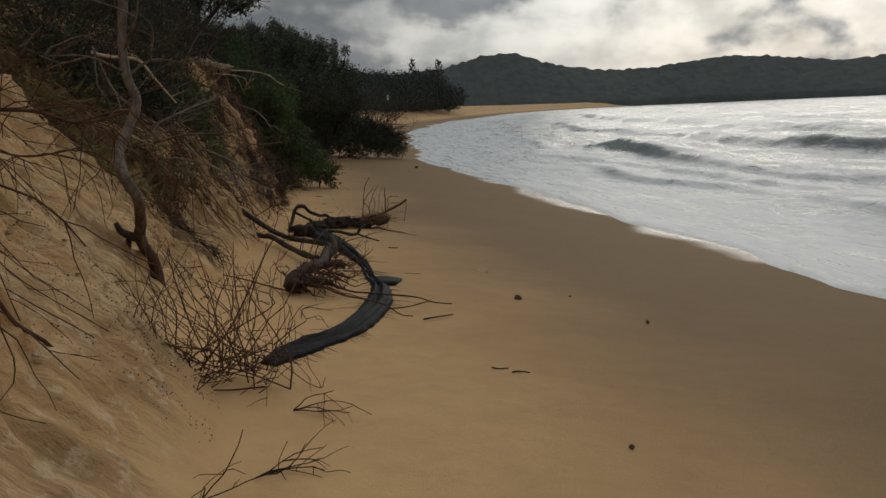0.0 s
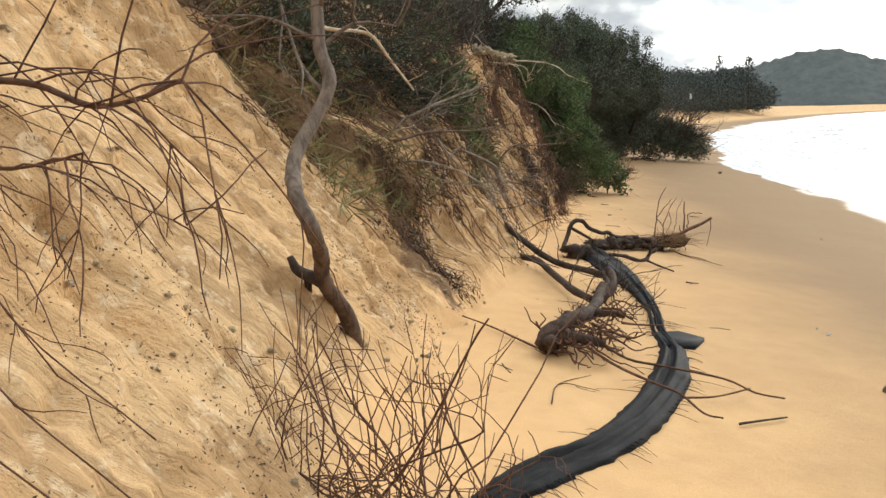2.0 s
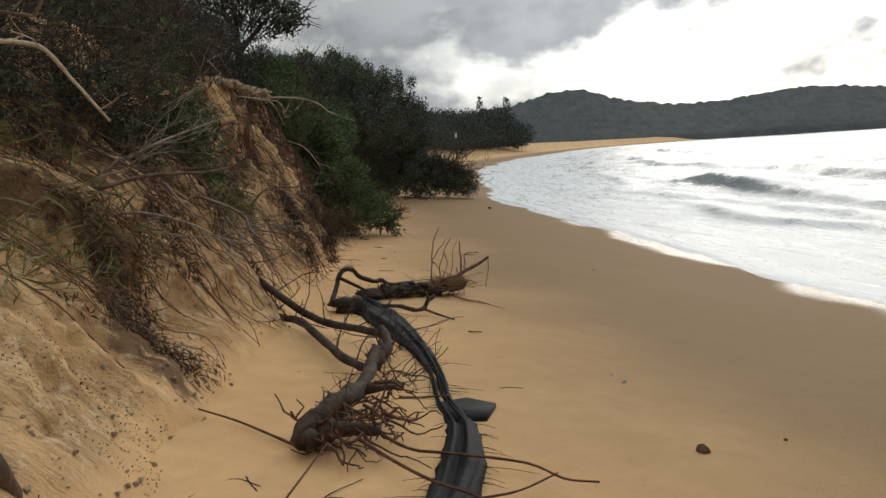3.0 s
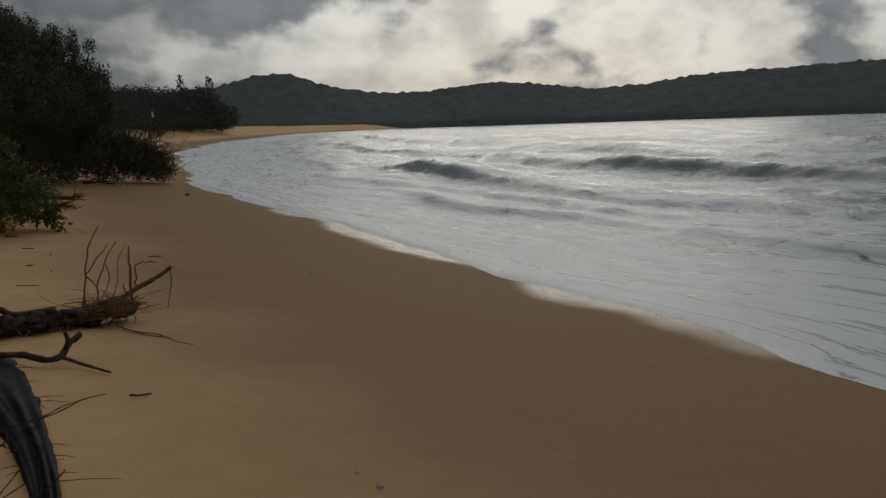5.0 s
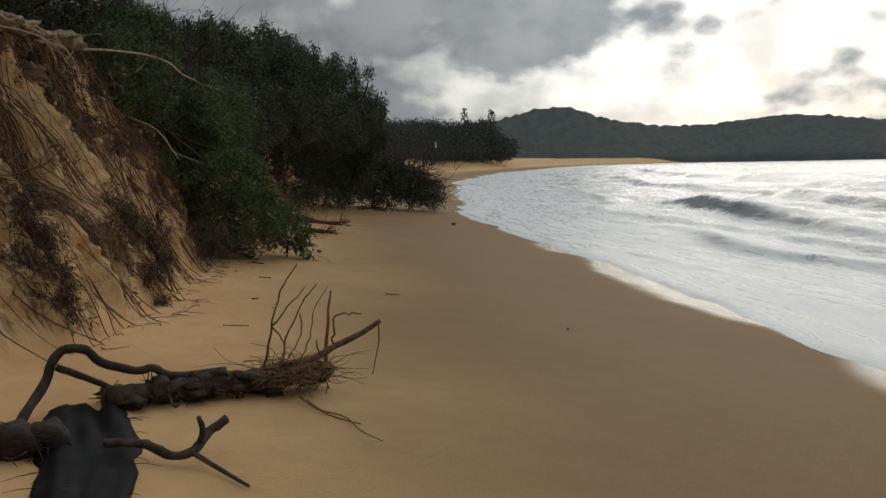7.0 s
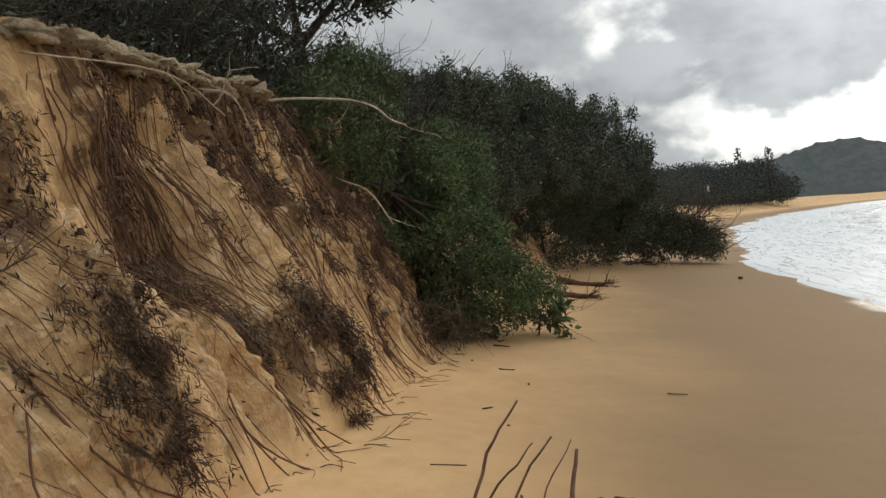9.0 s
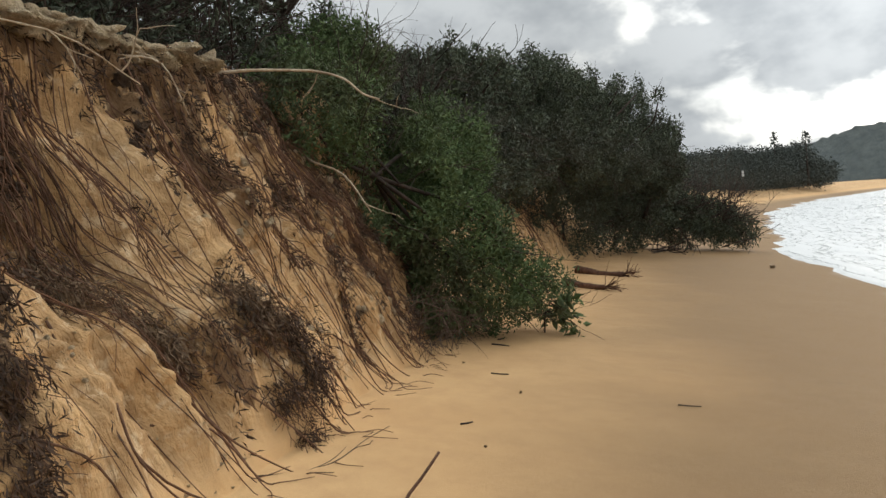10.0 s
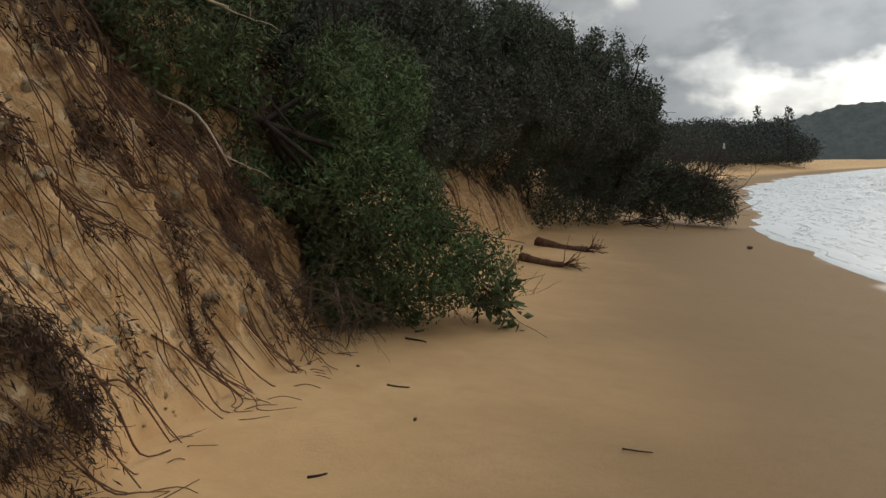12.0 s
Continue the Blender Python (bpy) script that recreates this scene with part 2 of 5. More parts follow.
RUN = [4.5, 4.5, 3.4, 3.3, 3.2, 2.7, 2.3, 1.7, 1.2, 1.15, 1.05, 0.95, 0.85, 1.1, 1.1, 1.2, 2, 4, 6, 8, 9, 10, 10, 10]
TOP = [3.4, 3.4, 3.5, 3.5, 3.5, 3.3, 3.1, 2.85, 2.65, 2.6, 2.6, 2.7, 2.7, 2.5, 2.3, 2.1, 1.7, 1.6, 1.9, 2.2, 2.4, 2.4, 2.4, 2.4]


def water_x(y):
    return np.interp(y, WATER_Y, WATER_X)


def toe_x(y):
    return np.interp(y, TOE_Y, TOE_X)


def beach_z(x, y):
    """Height of the beach: it falls gently and evenly to the water and on under it."""
    d = water_x(y) - x
    return np.where(d > 0, -0.78 + 0.116 * np.minimum(d, 14), -0.78 + np.maximum(0.09 * d, -3.0))


def fall_y(y, w):
    """Where on the lip the fall line through a point of the face begins: runnels and roots trail aslant down the face."""
    return y - np.interp(y, [3, 6, 9, 12, 15, 16.3, 17.5], [0.8, 1.3, 1.6, 1.2, 0.7, 1.3, 1.8]) * (1 - w)


COVER = [
    ([(7.4, 1.0), (7.35, 0.74), (7.6, 0.58), (7.75, 0.47), (8.15, 0.38), (8.25, 0.28), (8.1, 0.2), (7.8, 0.11)], 0.17, 0.9),
    ([(8.3, 1.0), (8.6, 0.8), (8.8, 0.62)], 0.5, 0.66),
    ([(9.6, 1.0), (9.8, 0.75), (9.9, 0.55), (9.3, 0.3)], 0.4, 0.52),
    ([(11.0, 1.0), (11.2, 0.8), (11.3, 0.55), (10.8, 0.25)], 0.3, 0.52),
    ([(12.3, 1.0), (12.4, 0.8), (12.5, 0.5), (12.3, 0.2)], 0.18, 0.6),
    ([(13.2, 1.0), (13.3, 0.85), (13.1, 0.6)], 0.25, 0.7),
    ([(13.5, 0.36), (13.46, 0.26), (13.4, 0.14)], 0.18, 0.75),
    ([(14.0, 1.0), (14.1, 0.85), (14.16, 0.74), (14.2, 0.59), (14.36, 0.42), (14.72, 0.29), (15.12, 0.14)], 0.12, 0.7),
    ([(14.2, 0.98), (15.2, 0.95), (16.4, 0.95), (17.4, 0.93)], 0.10, 1.0),
    ([(15.3, 0.95), (15.25, 0.80)], 0.12, 0.8),
    ([(15.75, 0.95), (15.9, 0.78), (16.05, 0.6)], 0.12, 0.95),
    ([(15.4, 0.29), (15.7, 0.19), (15.8, 0.13)], 0.16, 0.75),
    ([(16.6, 0.95), (16.8, 0.75), (17.1, 0.5), (17.4, 0.28)], 0.30, 0.5),
    ([(17.6, 0.95), (17.9, 0.7), (18.3, 0.4), (18.8, 0.15)], 0.36, 0.62),
    ([(19.4, 1.0), (19.8, 0.5), (20.2, 0.1)], 0.7, 1.0),
]


def cover(y, w):
    """How far the face is hidden by matted roots and humus, 0 to about 1, in bands that hang from the lip."""
    y, w = np.asarray(y, float), np.asarray(w, float)
    yy = y + 0.14 * fbm(y * 1.6, w * 5.0, 4.1, 3)
    out = np.zeros(np.broadcast(y, w).shape)
    for line, half, strength in COVER:
        best = np.full(out.shape, 1e9)
        for (ya, wa), (yb, wb) in zip(line[:-1], line[1:]):
            dy, dw = yb - ya, (wb - wa) * 2.6
            t = np.clip(((yy - ya) * dy + (w - wa) * 2.6 * dw) / (dy * dy + dw * dw), 0, 1)
            best = np.minimum(best, np.hypot(yy - ya - t * dy, (w - wa) * 2.6 - t * dw))
        out = np.maximum(out, strength * np.clip(1.45 - best / half * 0.8, 0, 1))
    return out * np.clip((32 - y) / 4, 0, 1)


def saw(q, sharp=0.12):
    """A long ramp and a short drop."""
    f = q - np.floor(q)
    return np.where(f < 1 - sharp, f / (1 - sharp), (1 - f) / sharp)


def face_point(y, w):
    """A point of the dune face: w 0 at the toe, 1 at the lip."""
    y, w = np.asarray(y, float), np.asarray(w, float)
    run, top = np.interp(y, TOE_Y, RUN), np.interp(y, TOE_Y, TOP)
    x0 = toe_x(y) + 0.16 * fbm(y * 0.8, 0, 3.3, 3)
    z0 = beach_z(x0, y)
    steep = np.interp(run, [1.0, 3.0], [1.0, 0.0])
    rise = w + steep * (0.04 * np.sin(w * np.pi * 2))
    x = x0 - run * w
    z = z0 + (top - z0) * rise
    # runnels down the slope, slumps across it, crumbs
    env = np.clip(w * 6, 0, 1) * np.clip((1 - w) * 8, 0.25, 1)
    along = fall_y(y, w)
    n1 = fbm(along * 0.7, w * 0.9, 1.7, 3)
    n2 = np.abs(fbm(along * 2.4, w * 1.8, 5.1, 3))
    n3 = fbm(y * 5.0, x * 5.0 + z * 5.0, z * 3.0, 3)
    ridge = 1 - np.abs(fbm(along * 1.7, w * 0.8 + 2, 9.4, 3)) * 2.2
    push = env * (0.11 * n1 - (0.06 + 0.06 * steep) * n2 + 0.05 * ridge - 0.09 * np.clip(fbm(along * 4.0, w * 7.0 + 5, 2.4, 3) - 0.15, 0, 1) + np.interp(y, [6, 9, 12.5], [0.018, 0.05, 0.038]) * n3 + 0.014 * fbm(y * 13.0, x * 13.0, z * 13.0, 2))
    terrace = env * np.interp(y, [6, 8, 9, 12.5], [0.02, 0.04, 0.06, 0.03]) * np.clip(fbm(y * 0.8 + 3, z * 4.5 + 1.2 * x, 8.8, 3) * 3, -1, 1)
    open_slope = np.interp(y, [0, 1, 9, 11], [1, 1, 0.8, 0.5])
    ledge = np.clip(fbm(along * 2.6 + 7, w * 3.4, 4.6, 3) * 9, -1, 1) + 0.7 * np.clip(fbm(along * 5.5, w * 9.0 + 2, 6.2, 3) * 8, -1, 1)
    pits = np.clip(fbm(y * 9.0, w * 34.0, 3.1, 2) - 0.22, 0, 1)
    push = push + env * open_slope * (0.014 * ledge - 0.07 * pits)
    # broken scarps of slumped sand: along the fall lines and aslant across them
    bare = np.interp(y, [0, 7.5, 9.5, 13.4, 16.6, 18], [1, 1, 0.45, 0.7, 0.5, 0.1])
    bare = bare * (1 - np.exp(-(((y - 5.9) / 0.45) ** 2) - (((w - 0.12) / 0.13) ** 2)))
    wand = fbm(along * 0.5, w * 1.2, 11.3, 3)
    gate1 = np.clip(fbm(along * 0.8 + 5, w * 2.2, 2.7, 2) * 4 + 0.4, 0, 1)
    gate2 = np.clip(fbm(along * 1.1 + 9, w * 2.6, 8.7, 2) * 4 + 0.1, 0, 1)
    push = push + env * bare * (0.15 * gate1 * saw(along * 1.15 + 1.1 * wand + 0.5 * w, 0.10) + 0.11 * gate2 * saw(w * 3.4 * np.clip(run / 2.5, 0.4, 1.2) + 1.3 * wand - 0.55 * along, 0.08))
    # root-bound lumps stand proud; a hollow of bare sand lies between them; the lip overhangs
    bound = np.clip((y - 6.5) / 1.5, 0, 1) * cover(y, w)
    push = push + env * bound * (0.02 + 0.10 * np.abs(fbm(y * 5.0, z * 5.0, 6.9, 3)))
    push = push - env * 0.20 * np.exp(-(((along - 13.9) / 0.75) ** 2) - (((w - 0.62) / 0.26) ** 2))
    push = push + 0.10 * np.clip((w - 0.90) / 0.06, 0, 1) * np.interp(y, [13.2, 13.8, 16.6, 17.2], [0, 1, 1, 0])
    return x + 0.75 * push + terrace, y, z + 0.65 * push


def top_z(x, y):
    """The ground behind the lip."""
    y = np.asarray(y, float)
    lip = toe_x(y) - np.interp(y, TOE_Y, RUN)
    back = np.maximum(lip - x, 0)
    return np.interp(y, TOE_Y, TOP) + 0.10 * np.minimum(back, 12) + 0.25 * np.clip(back, 0, 1) * fbm(x * 0.5, y * 0.5, 2.2, 3)


def mesh_from_grid(name, X, Y, Z, U, V, mat, layer="shore", slope=None, litter=None):
    r, c = X.shape
    me = bpy.data.meshes.new(name)
    idx = np.arange(r * c).reshape(r, c)
    quads = np.stack([idx[:-1, :-1], idx[:-1, 1:], idx[1:, 1:], idx[1:, :-1]], -1).reshape(-1, 4)
    me.vertices.add(r * c)
    me.vertices.foreach_set("co", np.stack([X, Y, Z], -1).astype(np.float32).ravel())
    me.loops.add(quads.size)
    me.loops.foreach_set("vertex_index", quads.ravel())
    me.polygons.add(len(quads))
    me.polygons.foreach_set("loop_start", np.arange(0, quads.size, 4))
    me.polygons.foreach_set("use_smooth", np.ones(len(quads), bool))
    me.update(calc_edges=True)
    uv = me.uv_layers.new(name=layer)
    both = np.stack([U.ravel()[quads.ravel()], V.ravel()[quads.ravel()]], -1)
    uv.data.foreach_set("uv", both.astype(np.float32).ravel())
    if slope is not None:
        uv = me.uv_layers.new(name="slope")
        both = np.stack([slope[0].ravel()[quads.ravel()], slope[1].ravel()[quads.ravel()]], -1)
        uv.data.foreach_set("uv", both.astype(np.float32).ravel())
    if litter is not None:
        uv = me.uv_layers.new(name="cover")
        both = np.stack([litter.ravel()[quads.ravel()], 0 * litter.ravel()[quads.ravel()]], -1)
        uv.data.foreach_set("uv", both.astype(np.float32).ravel())
    me.materials.append(mat)
    return new(name, me)


def steps(*runs):
    """Breaks of a grid: (from, to, step) after one another."""
    return np.unique(np.concatenate([np.arange(a, b, s) for a, b, s in runs]).round(4))


def build_ground():
    ys = steps((-400, -60, 40), (-60, -6, 6), (-6, 0, 0.4), (0, 20, 0.03), (20, 32, 0.10), (32, 60, 0.5), (60, 180, 3), (180, 761, 20))
    sea = np.array([900, 300, 120, 60, 35, 24, 18])
    beach = np.linspace(1, 0, 60) ** 1.0
    w = np.linspace(0, 1, 190)[1:]
    back = np.array([0.15, 0.3, 0.5, 0.8, 1.2, 1.8, 2.6, 4, 6, 9, 13, 20, 40, 90, 250, 700])
    X, Y, Z, U, V = [], [], [], [], []
    fx0, _, fz0 = face_point(ys, np.zeros_like(ys))
    for s in sea:
        x = water_x(ys) + s - 12
        X.append(x); Z.append(beach_z(x, ys)); U.append(water_x(ys) - x); V.append(0 * ys)
    for b in beach:
        x = fx0 + (water_x(ys) + 5 - fx0) * b
        soft = 0.02 * fbm(x * 0.9, ys * 0.5, 4.4, 3) + 0.006 * fbm(x * 4, ys * 2.2, 1.4, 3)
        bank = 0.10 * np.exp(-(((x - fx0) / 0.22) ** 2)) * (b > 0)
        X.append(x); Z.append(beach_z(x, ys) + soft * min(1, b * 12) + bank * 0.4); U.append(water_x(ys) - x); V.append(0 * ys)
    for k in w:
        x, _, z = face_point(ys, np.full_like(ys, k))
        X.append(x); Z.append(z); U.append(0 * ys + 12); V.append(0 * ys + k)
    lx, lz = X[-1], Z[-1]
    for b in back:
        x = lx - b
        t = min(1, b / 0.8)
        X.append(x); Z.append(lz * (1 - t) + t * top_z(x, ys)); U.append(0 * ys + 12); V.append(0 * ys + 1)
    X, Z, U, V = (np.stack(a, 1) for a in (X, Z, U, V))
    Y = np.repeat(ys[:, None], X.shape[1], 1)
    fall = fall_y(Y, V)
    ob = mesh_from_grid("ground", X, Y, Z, U, V, SAND, slope=(fall, V * 3.0), litter=np.where(V > 0, cover(Y, np.clip(V, 0, 1)), 0.0) + np.where((V >= 1) & (X < -2), 0.5, 0.0))
    return tagged(ob, "smooth tan beach sand and a steep eroded sand dune face", "beach", kind="structure")


def build_sea():
    ys = steps((-400, -60, 40), (-60, 0, 4), (0, 70, 0.2), (70, 200, 1.0), (200, 780, 12))
    vs = np.concatenate([np.arange(-0.2, 3, 0.08), np.arange(3, 30, 0.2), np.arange(30, 90, 1.0), np.array([95, 105, 120, 150, 200, 300, 500, 900, 1600])])
    V, Y = np.meshgrid(vs, ys)
    lobes = -0.45 + 0.9 * fbm(ys * 0.13, 0, 6.1, 3) + 0.30 * np.abs(fbm(ys * 0.35, 3, 6.1, 3))
    shift = np.clip(1 - np.maximum(V, 0) / 12, 0, 1) * lobes[:, None]
    X = water_x(Y) + V + shift
    bed = beach_z(X, Y)
    level = -1.0 + 0.0 * V
    wave = np.zeros_like(V)
    # breaking crests roughly along the shore, with a steep shoreward front
    for v0, height, width, seed, a, b in ((11.5, 0.58, 1.1, 1, 6, 58), (5.2, 0.20, 0.6, 2, 6, 40), (19, 0.55, 1.6, 3, 20, 130), (31, 0.5, 2.4, 4, 20, 240), (48, 0.5, 3.0, 5, 40, 400), (7.5, 0.14, 0.6, 6, 22, 80), (15.5, 0.25, 1.0, 7, 5, 34)):
        line = v0 + 1.6 * fbm(Y * 0.06, seed * 3.7, 1.1, 3) + 0.12 * fbm(Y * 0.4, seed * 2.2, 4.0, 2)
        gate = np.clip((Y - a) / 6, 0, 1) * np.clip((b - Y) / 8, 0, 1) * np.clip(0.8 + 0.5 * fbm(Y * 0.08, seed, 7, 2), 0.1, 1.2)
        s = V - line
        prof = np.where(s < 0, np.exp(-((s / (0.45 * width)) ** 2)), np.exp(-((s / (1.9 * width)) ** 2)))
        wave += height * gate * prof
    chop = 0.05 * fbm(V * 1.6, Y * 0.9, 3.3, 3) + 0.11 * fbm(V * 0.55, Y * 0.22, 2.0, 4) + 0.10 * fbm(V * 0.14, Y * 0.06, 5.0, 3)
    out = np.clip(V / 10, 0, 1)
    Z = level + wave * np.clip(V / 4, 0, 1) + chop * out
    film = bed + 0.03 * np.clip(V / 0.16, -1.5, 1.0)
    near = np.clip((V - 0.5) / 5.0, 0, 1)
    Z = np.maximum(Z * near + (film + 0.02 * (np.clip(V, 0, 3)) * (1 + 0.8 * fbm(V * 1.3, Y * 0.5, 9.0, 3))) * (1 - near), np.where(V < 0, -9, bed + 0.012))
    Z = np.where(V < -0.05, bed - 0.03, Z)
    ob = mesh_from_grid("water", X, Y, Z, V, Y, SEA)
    return tagged(ob, "grey-green sea with foam streaks and low breakers", "sea", kind="structure")


build_ground()
build_sea()


def build_hills():
    """The wooded ridge round the far side of the bay."""
    AZ = [-60, -30, -14, -8, -4, -1.0, 1.3, 3.6, 5.7, 9.5, 12.6, 15.6, 17.8, 20.8, 23.4, 26.6, 30, 33.4, 38.6, 46, 60, 80]
    EL = [2.0, 2.2, 2.6, 2.6, 2.6, 2.9, 3.55, 3.6, 2.85, 2.2, 2.2, 2.6, 2.7, 2.4, 2.0, 2.2, 2.6, 2.75, 2.95, 3.1, 3.0, 2.4]
    az = np.radians(np.arange(-60, 80.01, 0.08))
    el = np.radians(np.interp(np.degrees(az), AZ, EL))
    dist = 690 + 30 * fbm(np.degrees(az) * 0.15, 0.5, 0.5, 2)
    rows = []
    for k in np.concatenate([np.linspace(0, 1, 26), [1.05, 1.2]]):
        d = dist * (1 + 0.16 * min(k, 1) + 0.4 * max(0, k - 1))
        crown = 1.1 * fbm(np.degrees(az) * 3.2, k * 9, 1.0, 3) * min(1, k * 5)
        z = -1.2 + (np.tan(el) * d * (k if k <= 1 else 2 - k) ** 0.8 + 2.6) + crown
        z = np.where(k == 0, -3.0, z)
        rows.append((d * np.sin(az), d * np.cos(az), z))
    X, Y, Z = (np.stack([r[i] for r in rows], 0)[:, ::-1] for i in range(3))
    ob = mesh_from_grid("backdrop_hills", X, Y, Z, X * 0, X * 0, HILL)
    return tagged(ob, "dark wooded ridge in haze across the bay", "hills", kind="structure")


build_hills()


# ---- tools for things ----
class Shape:
    """Collects vertices and faces of one mesh."""

    def __init__(self, seed=1):
        self.v, self.f, self.n = [], [], 0
        self.r = np.random.default_rng(seed)

    def put(self, verts, faces):
        self.v.append(np.asarray(verts, float))
        self.f.extend([tuple(i + self.n for i in q) for q in faces])
        self.n += len(verts)

    def tube(self, pts, r0, r1=None, sides=6, bumps=0.0, cap=True):
        """A tapering limb along a line of points; bumps: how knobbly."""
        p = np.asarray(pts, float)
        k = len(p)
        rad = np.asarray(r0, float) if np.ndim(r0) else np.linspace(r0, r0 if r1 is None else r1, k)
        t = np.gradient(p, axis=0)
        t /= np.linalg.norm(t, axis=1)[:, None] + 1e-9
        a = np.array((0, 0, 1.0)) if abs(t[0][2]) < 0.9 else np.array((1.0, 0, 0))
        rings = []
        ang = np.linspace(0, 2 * np.pi, sides, endpoint=False)
        for i in range(k):
            a = a - t[i] * (a @ t[i])
            a /= np.linalg.norm(a) + 1e-9
            b = np.cross(t[i], a)
            rr = rad[i] * (1 + bumps * self.r.normal(size=sides))
            rings.append(p[i] + rr[:, None] * (np.cos(ang)[:, None] * a + np.sin(ang)[:, None] * b))
        q = [(i * sides + j, i * sides + (j + 1) % sides, (i + 1) * sides + (j + 1) % sides, (i + 1) * sides + j) for i in range(k - 1) for j in range(sides)]
        if cap:
            q += [tuple(range(sides))[::-1], tuple((k - 1) * sides + j for j in range(sides))]
        self.put(np.concatenate(rings), q)

    def curve(self, pts, steps_each=4, wob=0.0):
        """A smooth line through the points (Catmull-Rom)."""
        p = np.asarray(pts, float)
        p = np.vstack([2 * p[0] - p[1], p, 2 * p[-1] - p[-2]])
        out = []
        for i in range(1, len(p) - 2):
            for s in np.linspace(0, 1, steps_each, endpoint=False):
                a, b, c, d = p[i - 1:i + 3]
                out.append(0.5 * (2 * b + (c - a) * s + (2 * a - 5 * b + 4 * c - d) * s * s + (3 * b - a - 3 * c + d) * s ** 3))
        out.append(p[-2])
        out = np.array(out)
        if wob:
            out[1:-1] += self.r.normal(size=out[1:-1].shape) * wob
        return out

    def limb(self, pts, r0, r1, sides=6, wob=0.0, bumps=0.06, steps_each=4):
        c = self.curve(pts, steps_each, wob)
        self.tube(c, r0, r1, sides, bumps)
        return c

    def spray(self, start, way, length, radius, depth, spread=0.6, droop=0.0, kids=3, sides=4, wig=0.16):
        """A branch that divides into finer ones."""
        n = 5
        p, d = [np.asarray(start, float)], np.asarray(way, float) / np.linalg.norm(way)
        for _ in range(n):
            d = d + self.r.normal(size=3) * wig + np.array((0, 0, -droop / n))
            d /= np.linalg.norm(d)
            p.append(p[-1] + d * length / n)
        self.tube(p, radius, radius * 0.55, sides, cap=False)
        if depth:
            for _ in range(kids):
                i = self.r.integers(2, n + 1)
                e = d + self.r.normal(size=3) * spread
                self.spray(p[i], e, length * self.r.uniform(0.5, 0.8), max(radius * 0.55, 0.0022), depth - 1, spread, droop, kids, sides, wig)
        return p[-1]

    def leaves(self, at, size, width=0.4, up=0.0, lie=None):
        """One bent leaf of two quads at each place; size: about its length."""
        at = np.asarray(at, float)
        m = len(at)
        d = self.r.normal(size=(m, 3))
        d[:, 2] += up
        if lie is not None:
            d = d * 0.5 + lie
        d /= np.linalg.norm(d, axis=1)[:, None]
        s = np.cross(d, self.r.normal(size=(m, 3)))
        s /= np.linalg.norm(s, axis=1)[:, None] + 1e-9
        L = (size * self.r.uniform(0.6, 1.35, m))[:, None]
        k = np.cross(d, s)
        mid = at + d * L * 0.5 + k * L * 0.10
        v = np.stack([at, mid + s * L * width * 0.5, at + d * L, mid - s * L * width * 0.5], 1).reshape(-1, 3)
        self.put(v, [(4 * i, 4 * i + 1, 4 * i + 2, 4 * i + 3) for i in range(m)])

    def blob(self, centre, size, rough=0.25, rings=6, sides=8, flat=1.0):
        """A rounded, uneven lump."""
        c, size = np.asarray(centre, float), np.asarray(size, float) * np.ones(3)
        seed = self.r.uniform(0, 50)
        v = []
        for i in range(rings + 1):
            th = np.pi * i / rings
            for j in range(sides):
                ph = 2 * np.pi * j / sides
                v.append((np.sin(th) * np.cos(ph), np.sin(th) * np.sin(ph), np.cos(th) * flat))
        v = np.array(v)
        v = v * (1 + rough * fbm(v[:, 0] * 1.6 + seed, v[:, 1] * 1.6, v[:, 2] * 1.6, 3))[:, None]
        f = [(i * sides + j, (i + 1) * sides + j, (i + 1) * sides + (j + 1) % sides, i * sides + (j + 1) % sides) for i in range(rings) for j in range(sides)]
        self.put(c + v * size, f)

    def mesh(self, name, mat, base=(0, 0, 0), smooth=True):
        me = bpy.data.meshes.new(name)
        v = np.concatenate(self.v) - np.asarray(base, float)
        me.from_pydata(v.tolist(), [], self.f)
        if smooth:
            me.polygons.foreach_set("use_smooth", np.ones(len(me.polygons), bool))
        me.materials.append(mat)
        me.update()
        return me


STUFF = ("twigs", "roots", "needles", "rootlets", "loose_threads", "fibrous_roots")


def thing(name, base, label, category, group="", kind=""):
    ob = new(name)
    ob.location = base
    ob.empty_display_size = 0.1
    return tagged(ob, label, category, group, kind)


def part(name, shape, mat, parent, label="", smooth=True):
    base = np.array(parent.location)
    if parent.parent:
        base = base + np.array(parent.parent.location)
    ob = new(name, shape.mesh(name, mat, base, smooth))
    ob.parent = parent
    if name in STUFF:
        tagged(ob, kind="stuff")
    return tagged(ob, label) if label else ob


def single(name, shape, mat, label, category, group="", kind="", smooth=True):
    return tagged(new(name, shape.mesh(name, mat, (0, 0, 0), smooth)), label, category, group, kind)


def bz(x, y):
    return float(beach_z(np.array(x), np.array(y)))


def on_sand(pts, lift):
    return [(x, y, bz(x, y) + lift) for x, y in pts]


def fp(y, w):
    x, yy, z = face_point(np.array([y]), np.array([w]))
    return np.array((x[0], yy[0], z[0]))


